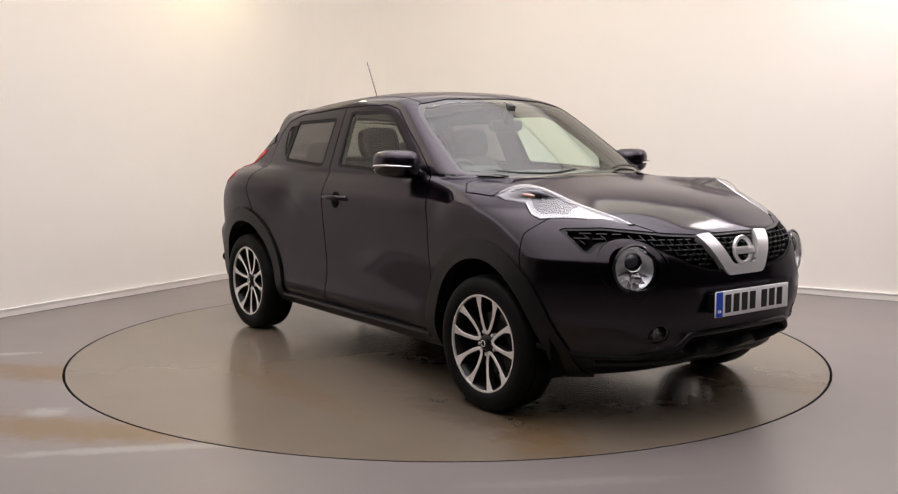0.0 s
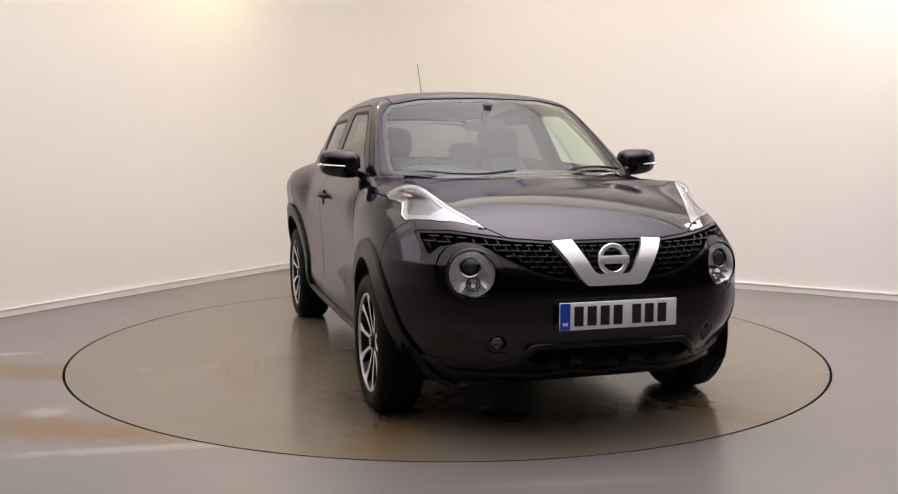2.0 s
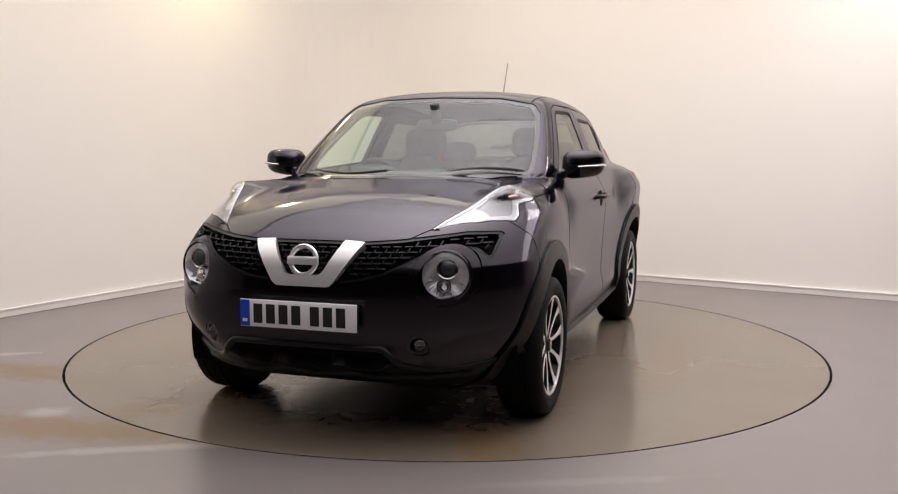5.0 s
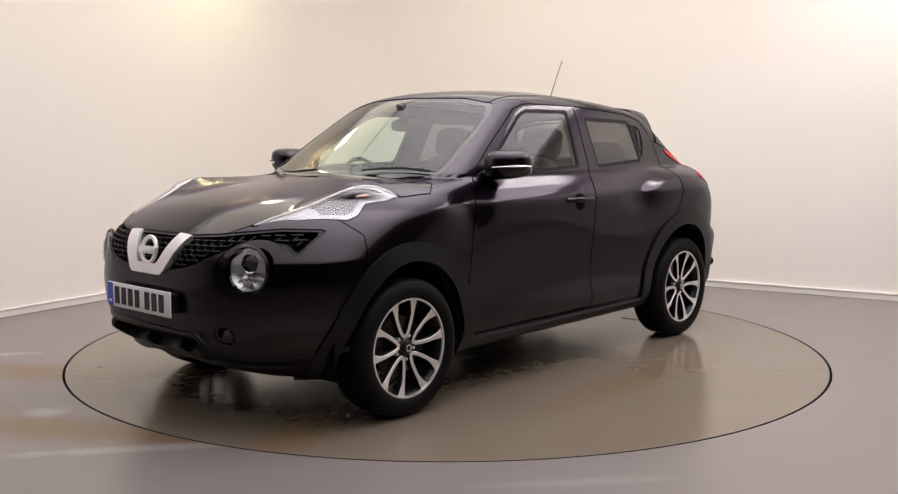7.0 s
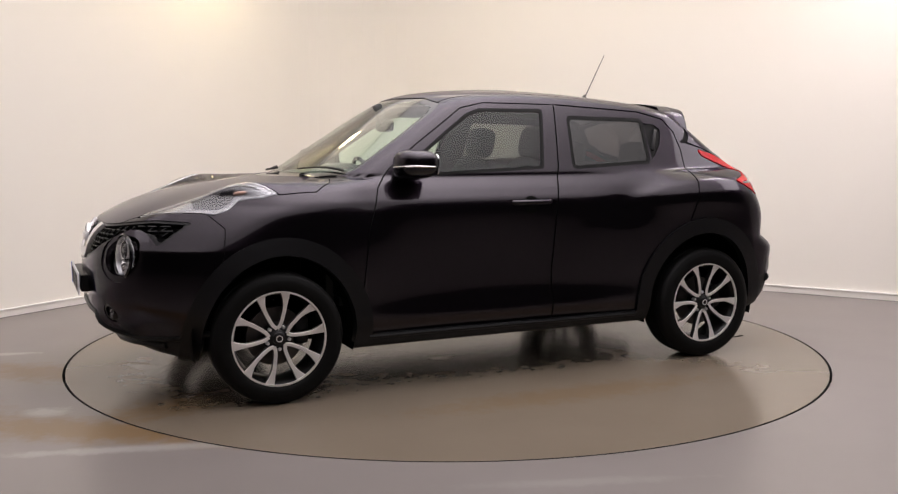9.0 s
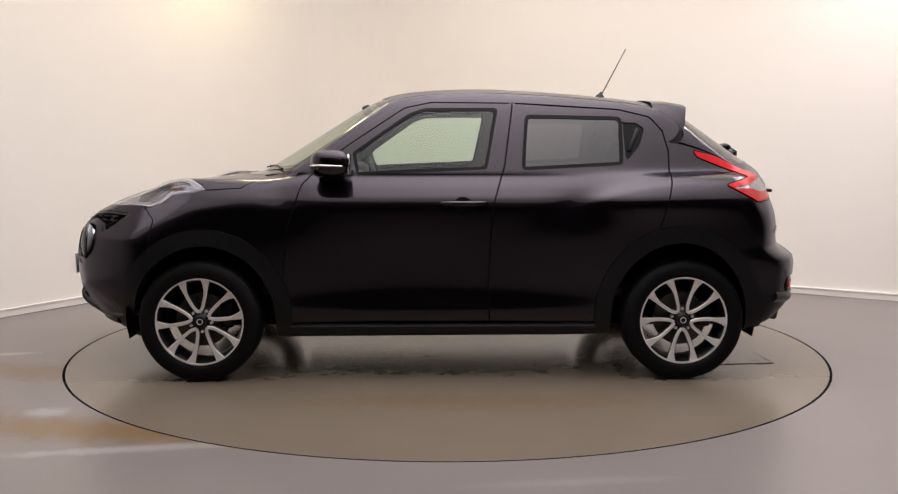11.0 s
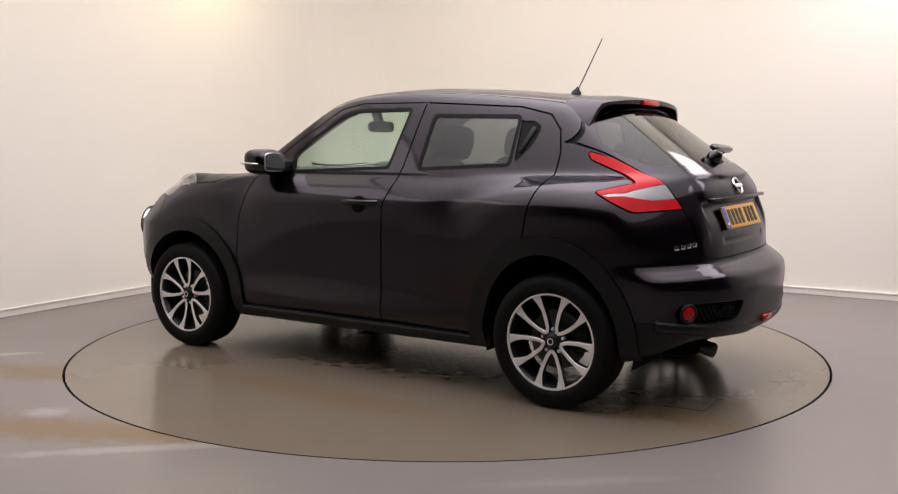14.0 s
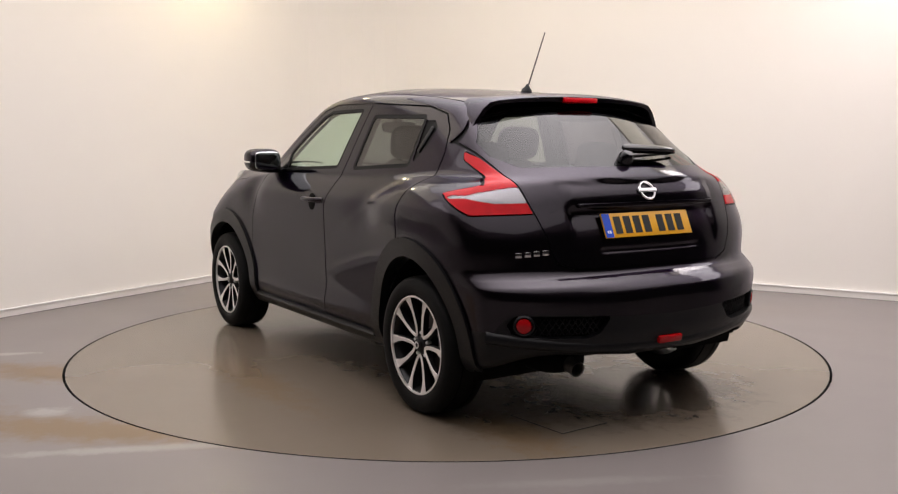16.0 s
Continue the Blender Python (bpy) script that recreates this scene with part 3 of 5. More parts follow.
REAR_DOOR = [(-0.246, 0.30), (-0.240, 0.561), (-0.262, 0.921), (-0.328, 1.125), (-0.379, 1.458), (-0.95, 1.425), (-1.12, 1.385), (-1.185, 1.31),
             (-1.21, 1.20), (-1.205, 1.09), (-1.173, 0.986), (-1.111, 0.756), (-0.95, 0.60), (-0.86, 0.30)]
FRONT_GLASS = [(0.43, 1.10), (0.452, 1.185), (0.316, 1.282), (0.168, 1.383), (0.09, 1.41), (-0.275, 1.412), (-0.218, 1.128)]
SAIL = [(0.452, 1.09), (0.475, 1.186), (0.64, 1.08)]
REAR_GLASS = [(-0.468, 1.370), (-0.94, 1.360), (-0.935, 1.155), (-0.445, 1.130)]
GRIP = [(-0.98, 1.345), (-1.04, 1.345), (-1.075, 1.318), (-1.05, 1.244), (-0.985, 1.168)]
SCREEN = [(-0.2, 1.098), (0.40, 1.10), (0.625, 1.115), (0.618, 1.168), (0.592, 1.291), (0.558, 1.395), (0.52, 1.435), (0.349, 1.466), (0.0, 1.474), (-0.2, 1.474)]
BACKLIGHT = [(-0.2, 1.15), (0.33, 1.15), (0.54, 1.145), (0.605, 1.19), (0.605, 1.245), (0.555, 1.33), (0.515, 1.364), (0.355, 1.400), (0.04, 1.416), (-0.2, 1.416)]
TAILGATE = [(-0.2, 0.705), (0.44, 0.708), (0.51, 0.735), (0.545, 0.81), (0.58, 0.934), (0.60, 1.0), (0.63, 1.16), (0.64, 1.25), (0.58, 1.345), (0.535, 1.385), (0.36, 1.425), (-0.2, 1.435)]
TAIL_LAMP = [(-1.355, 1.200), (-1.52, 1.158), (-1.69, 1.102), (-1.80, 1.06), (-1.98, 1.03), (-1.98, 0.955), (-1.80, 0.952), (-1.65, 0.943), (-1.485, 1.027), (-1.60, 1.054), (-1.622, 1.074), (-1.47, 1.132), (-1.37, 1.172)]
HOOD_LINE = [(1.99, -0.2), (1.985, 0.25), (1.945, 0.40), (1.845, 0.482), (1.62, 0.572), (1.42, 0.64), (1.30, 0.725), (1.24, 0.775), (1.05, 0.79),
             (0.965, 0.72), (0.935, 0.62), (1.02, 0.30), (1.075, -0.2)]
TOP_LAMP = [(1.838, 0.488), (1.62, 0.578), (1.42, 0.642), (1.30, 0.722), (1.243, 0.768), (1.31, 0.766), (1.42, 0.733), (1.48, 0.752), (1.53, 0.748), (1.60, 0.705), (1.71, 0.632), (1.80, 0.530)]
BUMPER_LINE = [(1.66, 0.99), (1.585, 0.93), (1.50, 0.85), (1.52, 0.72), (1.60, 0.55), (1.62, 0.2)]
GRILLE = [(-0.2, 0.838), (0.248, 0.836), (0.39, 0.846), (0.49, 0.858), (0.62, 0.872), (0.722, 0.866), (0.712, 0.79), (0.675, 0.825), (0.60, 0.842), (0.52, 0.828),
          (0.432, 0.781), (0.337, 0.736), (0.244, 0.711), (0.164, 0.70), (-0.2, 0.70)]
V_OUTER = [(-0.2, 0.9), (0.262, 0.9), (0.243, 0.838), (0.135, 0.682), (0.115, 0.668), (-0.2, 0.668)]
V_INNER = [(-0.2, 0.9), (0.178, 0.9), (0.154, 0.838), (0.085, 0.722), (0.07, 0.714), (-0.2, 0.714)]
INTAKE = [(-0.2, 0.408), (0.32, 0.406), (0.365, 0.375), (0.32, 0.338), (0.26, 0.322), (0.20, 0.322), (0.165, 0.345), (0.11, 0.345), (0.075, 0.318), (-0.2, 0.318)]
VALANCE = curve((0, 0.432), (0.33, 0.43), (0.41, 0.36), (0.52, 0.322), (0.66, 0.33), (0.78, 0.36), (0.9, 0.40))
REAR_VALANCE = curve((0, 0.505), (0.3, 0.515), (0.5, 0.532), (0.72, 0.537), (0.77, 0.50), (0.79, 0.455), (0.95, 0.455))
POCKET = [(0.34, 0.515), (0.50, 0.522), (0.725, 0.527), (0.75, 0.495), (0.73, 0.455), (0.69, 0.44), (0.44, 0.432), (0.385, 0.452)]
LAMP_AT, FOG_AT, REFLECTOR_AT = (0.575, 0.72), (0.478, 0.436), (0.695, 0.49)
FRONT_ARCH, REAR_ARCH = (1.242, 0.322, 0.455, 0.480), (-1.242, 0.322, 0.444, 0.496)
FRONT_AXLE, REAR_AXLE = 1.265, -1.265


def shrink(a, by):
    return (a[0], a[1], a[2] - by, a[3] - by)


def cut_shell():
    sh = Shell(*shell_grid())
    f = {
        "under": lambda p: p[:, 2] - keel(p[:, 0], p[:, 1]) - 0.012,
        "arch_f": arch(*shrink(FRONT_ARCH, 0.086)), "arch_r": arch(*shrink(REAR_ARCH, 0.086)),
        "trim_f": arch(*FRONT_ARCH), "trim_r": arch(*REAR_ARCH),
        "sill": lambda p: np.where((np.abs(p[:, 0]) < 1.1) & (p[:, 1] > 0.6), p[:, 2] - 0.303, 0.5),
        "valance": lambda p: np.where(p[:, 0] > 1.3, p[:, 2] - VALANCE(p[:, 1]), 0.5),
        "rear_valance": lambda p: np.where(p[:, 0] < -1.3, p[:, 2] - REAR_VALANCE(p[:, 1]), 0.5),
        "screen": front_poly(SCREEN, 0.008), "screen_band": front_poly(SCREEN, 0.028),
        "backlight": rear_poly(BACKLIGHT, 0.008), "tailgate": rear_poly(TAILGATE), "tail_in": rear_poly(TAILGATE, 0.006),
        "front_glass": side_poly(FRONT_GLASS, 0.004), "rear_glass": side_poly(REAR_GLASS, 0.008),
        "front_seal": side_poly(FRONT_GLASS, 0.021), "rear_seal": side_poly(REAR_GLASS, 0.027),
        "sail": side_poly(SAIL), "grip": side_poly(GRIP, 0.01),
        "front_door": side_poly(FRONT_DOOR), "rear_door": side_poly(REAR_DOOR),
        "top_core": top_poly(TOP_LAMP, -0.020),
        "tail_lamp": side_poly(TAIL_LAMP, 0.003, x1=-1.2), "tail_lamp_edge": side_poly(TAIL_LAMP, 0.009, x1=-1.2),
        "tail_clear": lambda p: np.where(p[:, 0] < -1.3, np.maximum(np.maximum(np.abs(p[:, 2] - 1.022 + 0.05 * (p[:, 0] + 1.7)) - 0.008 - 0.026 * np.clip((-1.60 - p[:, 0]) / 0.10, 0, 1), p[:, 0] + 1.52), -1.775 - p[:, 0]), 0.5),
        "hood": top_poly(HOOD_LINE), "top_lamp": top_poly(TOP_LAMP, 0.002), "top_lamp_edge": top_poly(TOP_LAMP, 0.007),
        "bumper": lambda p: np.where(p[:, 0] > 1.2, line_distance(BUMPER_LINE, p[:, 0], p[:, 2]), -0.5),
        "grille": front_poly(GRILLE, 0.004, 1.55), "grille_edge": front_poly(GRILLE, 0.014, 1.55),
        "v_outer": front_poly(V_OUTER, 0.0, 1.7), "v_inner": front_poly(V_INNER, 0.0, 1.7),
        "intake": front_poly(INTAKE, 0.006, 1.7), "pocket": rear_poly(POCKET, 0.004, -1.5),
        "lamp": front_disc(*LAMP_AT, 0.094), "bezel": front_disc(*LAMP_AT, 0.124),
        "fog": front_disc(*FOG_AT, 0.034), "fog_edge": front_disc(*FOG_AT, 0.046),
        "rear_seam": lambda p: np.where((p[:, 0] < -1.3), p[:, 2] - 0.668, 0.5),
        "roof": lambda p: np.where(p[:, 2] > 1.2, np.maximum(np.maximum(np.abs(p[:, 1]) - 0.515, p[:, 0] - 0.42), -1.30 - p[:, 0]), 0.5),
    }
    for key in ("under", "arch_f", "arch_r", "trim_f", "trim_r", "sill", "valance", "rear_valance", "screen", "screen_band", "backlight", "front_glass", "rear_glass",
                "front_seal", "rear_seal", "sail", "grip", "tail_lamp", "tail_lamp_edge", "tail_clear", "tail_in", "top_lamp", "top_lamp_edge", "top_core", "grille", "grille_edge", "v_outer", "v_inner", "intake", "pocket",
                "lamp", "bezel", "fog", "fog_edge", "rear_seam"):
        sh.split(f[key])
    for key, w in (("front_door", 0.0032), ("rear_door", 0.0042), ("hood", 0.003), ("tailgate", 0.0032), ("bumper", 0.0025), ("roof", 0.004)):
        sh.split(f[key], -w)
        sh.split(f[key], w)
    c = sh.centres()
    d = {k: g(c) for k, g in f.items()}
    tag = np.full(len(c), "body_frame", dtype=object)

    def put(name, mask):
        tag[mask & (tag == "body_frame")] = name
    x, y, z = c.T
    put("cut", (d["under"] < 0) | (d["arch_f"] < 0) | (d["arch_r"] < 0))
    put("front_arch_trim", d["trim_f"] < 0)
    put("rear_arch_trim", d["trim_r"] < 0)
    put("fog_glass", d["fog"] < 0)
    put("fog_bezel", d["fog_edge"] < 0)
    put("intake", (d["intake"] < 0))
    put("front_valance", d["valance"] < 0)
    put("pocket", d["pocket"] < 0)
    put("rear_valance", d["rear_valance"] < 0)
    put("sill", (d["sill"] < 0))
    put("windscreen", d["screen"] < 0)
    put("screen_frit", d["screen_band"] < 0)
    put("rear_window", d["backlight"] < 0)
    put("front_window", d["front_glass"] < 0)
    put("rear_side_window", d["rear_glass"] < 0)
    put("seal", (d["front_seal"] < 0) | (d["rear_seal"] < 0))
    put("mirror_base", d["sail"] < 0)
    put("grip_panel", d["grip"] < 0)
    put("tail_clear", (d["tail_lamp"] < 0) & (d["tail_clear"] < 0) & (d["tail_in"] > 0))
    put("tail_red", (d["tail_lamp"] < 0) & (d["tail_in"] > 0))
    put("seam", (d["tail_lamp_edge"] < 0) & (d["tail_in"] > 0))
    put("top_core", (d["top_core"] < 0) & (x < 1.62))
    put("top_lamp", d["top_lamp"] < 0)
    put("seam", (d["top_lamp_edge"] < 0))
    put("lamp_opening", d["lamp"] < 0)
    put("lamp_bezel", (d["bezel"] < 0))
    put("grille_v", (d["v_outer"] < 0) & (d["v_inner"] > 0) & (z < 0.846))
    put("grille", (d["grille"] < 0) | ((d["v_inner"] < 0) & (z < 0.838)))
    put("grille_frame", d["grille_edge"] < 0)
    put("seam", np.abs(d["front_door"]) < 0.0032)
    put("seam", np.abs(d["rear_door"]) < 0.0042)
    put("front_door", d["front_door"] < 0)
    put("rear_door", d["rear_door"] < 0)
    put("seam", np.abs(d["hood"]) < 0.003)
    put("hood", d["hood"] < 0)
    put("cowl", (x > 0.6) & (np.abs(y) < 0.60) & (z > 1.02) & (z < 1.108))
    put("seam", np.abs(d["tailgate"]) < 0.0032)
    put("tailgate", d["tailgate"] < 0)
    put("front_bumper", (d["bumper"] > 0.0025))
    put("seam", (x > 1.2) & (np.abs(d["bumper"]) <= 0.0025))
    put("front_wing", (x > 0.72) & (z < 1.15))
    put("rear_bumper", (d["rear_seam"] < 0) & (x < -1.35))
    put("seam", (np.abs(d["roof"]) < 0.004) & (x > -1.15) & (x < 0.34))
    put("roof", d["roof"] < 0)
    groups = {}
    for face, name in zip(sh.faces, tag):
        groups.setdefault(name, []).append(face)
    return sh.v, groups


def build_body(car):
    v, g = cut_shell()

    def one(name, key, mat, label="", **kw):
        return panel(name, v, g[key], mat, car, label, both=True, **kw)

    def two(name, key, mat, label="", **kw):
        return [panel(name, v, g[key], mat, car, label, side=s, **kw) for s in (1, -1)]
    one("hood", "hood", PAINT, "dark aubergine metallic bonnet")
    one("roof", "roof", PAINT, "dark aubergine roof panel")
    one("tailgate", "tailgate", PAINT, "dark aubergine tailgate with a plate recess")
    one("front_bumper", "front_bumper", PAINT, rim=0.03)
    one("rear_bumper", "rear_bumper", PAINT, rim=0.03)
    one("body_frame", "body_frame", PAINT, "painted pillars and rear quarters")
    one("windscreen", "windscreen", CLEAR, "clear windscreen", offset=-0.003, rim=0.005)
    one("windscreen_frit", "screen_frit", GLOSS_BLACK, "black edge of the windscreen", offset=-0.004)
    one("rear_window", "rear_window", PRIVACY, "dark tinted rear window", offset=-0.003, rim=0.005)
    two("cowl", "cowl", BLACK_PLASTIC, "black cowl under the windscreen", offset=-0.012)
    one("front_valance", "front_valance", BLACK_PLASTIC, "black plastic lower front bumper", rim=0.06)
    one("rear_valance", "rear_valance", BLACK_PLASTIC, "black plastic lower rear bumper", rim=0.04)
    two("lamp_pocket", "pocket", UNDER, "dark recess in the lower rear bumper", offset=-0.030, rim=0)
    one("intake_back", "intake", UNDER, "deep black lower air intake", offset=-0.05, rim=0)
    one("grille_back", "grille", UNDER, "black grille backing", offset=-0.035, rim=0)
    one("grille_frame", "grille_frame", BLACK_PLASTIC, "black surround of the grille", offset=-0.004, rim=0.035)
    one("grille_emblem_frame", "grille_v", SATIN_CHROME, "chrome V-shaped bar", offset=0.008, rim=0.03)
    one("seam", "seam", SEAL, "dark shut lines between panels", offset=-0.009, rim=0)
    two("front_wing", "front_wing", PAINT)
    two("front_door", "front_door", PAINT)
    two("rear_door", "rear_door", PAINT)
    two("front_window", "front_window", CLEAR, "clear door glass", offset=-0.004, rim=0.004)
    two("rear_side_window", "rear_side_window", SIDE_PRIVACY, "dark privacy glass", offset=-0.004, rim=0.004)
    two("window_seal", "seal", SEAL, "black rubber window seal", offset=-0.001)
    two("mirror_base", "mirror_base", GLOSS_BLACK, "black sail panel", offset=0.002)
    two("grip_panel", "grip_panel", SEAL, "black panel with hidden door handle", offset=-0.006)
    two("front_arch_trim", "front_arch_trim", BLACK_PLASTIC, "black plastic wheel arch trim", offset=0.014, rim=0.05)
    two("rear_arch_trim", "rear_arch_trim", BLACK_PLASTIC, "black plastic wheel arch trim", offset=0.014, rim=0.05)
    two("sill", "sill", BLACK_PLASTIC, "black plastic sill", offset=0.014, rim=0.05)
    two("lamp_bezel", "lamp_bezel", PAINT, "recessed painted ring round the headlamp", offset=-0.006, rim=0.03)
    two("fog_bezel", "fog_bezel", GLOSS_BLACK, offset=-0.004, rim=0.02)
    for lamps in (two("tail_lamp", "tail_red", RED_LENS, "red tail lamp", offset=0.004, rim=0.02),):
        for lp, s in zip(lamps, (1, -1)):
            panel("clear_section", v, g["tail_clear"], LAMP_SILVER, lp, "clear silver middle of the tail lamp", offset=0.0, rim=0.01, side=s)
            panel("lens", v, g["tail_clear"], LENS, lp, "clear lens", offset=0.005, rim=0.0, side=s)
    for s in (1, -1):
        lp = panel("side_lamp", v, g["top_lamp"] + g["top_core"], LENS, car, "clear boomerang side lamp", offset=0.003, rim=0.012, side=s)
        panel("reflector", v, g["top_lamp"], LAMP_TRAY, lp, "bright lamp reflector", offset=-0.007, rim=0.01, side=s)
        panel("inner_housing", v, g["top_core"], LAMP_CORE, lp, "dark inner housing", offset=-0.014, rim=0.0, side=s)
    return v, g


# ---------------------------------------------------------------- shapes for the fittings
def lathe_bm(profile, n=64, closed=False):
    """Turns (radius, height) points round the z axis."""
    bm = bmesh.new()
    rings = []
    for r, h in profile:
        if r < 1e-6:
            rings.append([bm.verts.new((0, 0, h))])
        else:
            rings.append([bm.verts.new((r * math.cos(i / n * 2 * math.pi), r * math.sin(i / n * 2 * math.pi), h)) for i in range(n)])
    pairs = list(zip(rings[:-1], rings[1:])) + ([(rings[-1], rings[0])] if closed else [])
    for a, b in pairs:
        for i in range(n):
            j = (i + 1) % n
            q = [a[i % len(a)], a[j % len(a)], b[j % len(b)], b[i % len(b)]]
            q = list(dict.fromkeys(q))
            if len(q) > 2:
                bm.faces.new(q)
    bmesh.ops.recalc_face_normals(bm, faces=bm.faces)
    return bm


def blob_bm(size, m=None, power=0.6, taper=None, n=28):
    """A rounded box: a superellipsoid of that size, with an optional taper(vector)."""
    bm = bmesh.new()
    bmesh.ops.create_uvsphere(bm, u_segments=n, v_segments=n // 2, radius=1.0)
    for v in bm.verts:
        v.co = Vector([math.copysign(abs(c) ** power, c) * s / 2 for c, s in zip(v.co, size)])
        if taper:
            v.co = taper(v.co)
    if m is not None:
        bm.transform(m)
    return bm


def tube_bm(pts, r, n=10, r_end=None):
    """A rod along a line of points."""
    bm = bmesh.new()
    pts = [Vector(p) for p in pts]
    rings = []
    for i, p in enumerate(pts):
        d = (pts[min(i + 1, len(pts) - 1)] - pts[max(i - 1, 0)]).normalized()
        u = d.orthogonal().normalized() if i == 0 else (rings_u - d * rings_u.dot(d)).normalized()
        rings_u = u
        w = d.cross(u)
        q = r + ((r_end if r_end is not None else r) - r) * i / (len(pts) - 1)
        rings.append([bm.verts.new(p + (u * math.cos(k / n * 2 * math.pi) + w * math.sin(k / n * 2 * math.pi)) * q) for k in range(n)])
    for a, b in zip(rings[:-1], rings[1:]):
        for k in range(n):
            bm.faces.new((a[k], a[(k + 1) % n], b[(k + 1) % n], b[k]))
    bm.faces.new(rings[0][::-1])
    bm.faces.new(rings[-1])
    return bm


def front_x(y, z):
    return float(cast(np.array([[0.0, y, z]]), np.array([[1.0, 0, 0]]))[0, 0])


def rear_x(y, z):
    return float(cast(np.array([[0.0, y, z]]), np.array([[-1.0, 0, 0]]))[0, 0])


def side_y(x, z):
    return float(cast(np.array([[x, 0.0, z]]), np.array([[0, 1.0, 0]]))[0, 1])


def normal_at(x, y, z):
    return Vector(skin_normal(np.array([[x, y, z]]))[0])


def facing(p, n, up=(0, 0, 1)):
    """A pose at p whose z axis points along n and whose y axis lies as upright as it can."""
    n = Vector(n).normalized()
    u = Vector(up)
    yv = (u - n * u.dot(n)).normalized()
    xv = yv.cross(n)
    m = Matrix((xv, yv, n)).transposed().to_4x4()
    m.translation = p
    return m


def merge_bm(list_of):
    bm = bmesh.new()
    for b in list_of:
        me = bpy.data.meshes.new("tmp")
        b.to_mesh(me)
        b.free()
        bm.from_mesh(me)
        bpy.data.meshes.remove(me)
    return bm


# ---------------------------------------------------------------- wheels
SPOKE_BOW = curve((0, 1.0), (0.05, 9), (0.12, 15.5), (0.28, 18.6), (0.5, 19.2), (0.75, 17.8), (1, 15.6))


def spoke_bm(bend, depth=0.030):
    """One curved arm of a leaf-shaped spoke pair, from the hub out to the rim, flaring at the rim. z is the outer face."""
    bm = bmesh.new()
    rows = []
    n = 22

    def spine(s):
        a = radians(90) + bend * radians(float(SPOKE_BOW(np.array([s]))[0]))
        return Vector((math.cos(a), math.sin(a))) * (0.046 + s * 0.179)
    for i in range(n + 1):
        s = (i / n) ** 1.3
        w = 0.0088 + 0.0016 * s + 0.0140 * max(0.0, (s - 0.60) / 0.40) ** 1.6
        d = (spine(min(1, s + 0.01)) - spine(max(0, s - 0.01))).normalized()
        t = Vector((-d.y, d.x))
        h = -0.014 + 0.018 * s ** 1.3
        c = spine(s)
        e = 0.0018
        row = []
        for k, hh in ((-w, h - depth), (-w, h - e), (-w + e, h), (w - e, h), (w, h - e), (w, h - depth)):
            row.append(bm.verts.new((c.x + t.x * k, c.y + t.y * k, hh)))
        rows.append(row)
    for a, b in zip(rows[:-1], rows[1:]):
        for k in range(5):
            f = bm.faces.new((a[k], b[k], b[k + 1], a[k + 1]))
            f.material_index = 0 if 0 < k < 4 else 1
    bm.faces.new(rows[0])
    bm.faces.new(rows[-1][::-1])
    bmesh.ops.recalc_face_normals(bm, faces=bm.faces)
    return bm


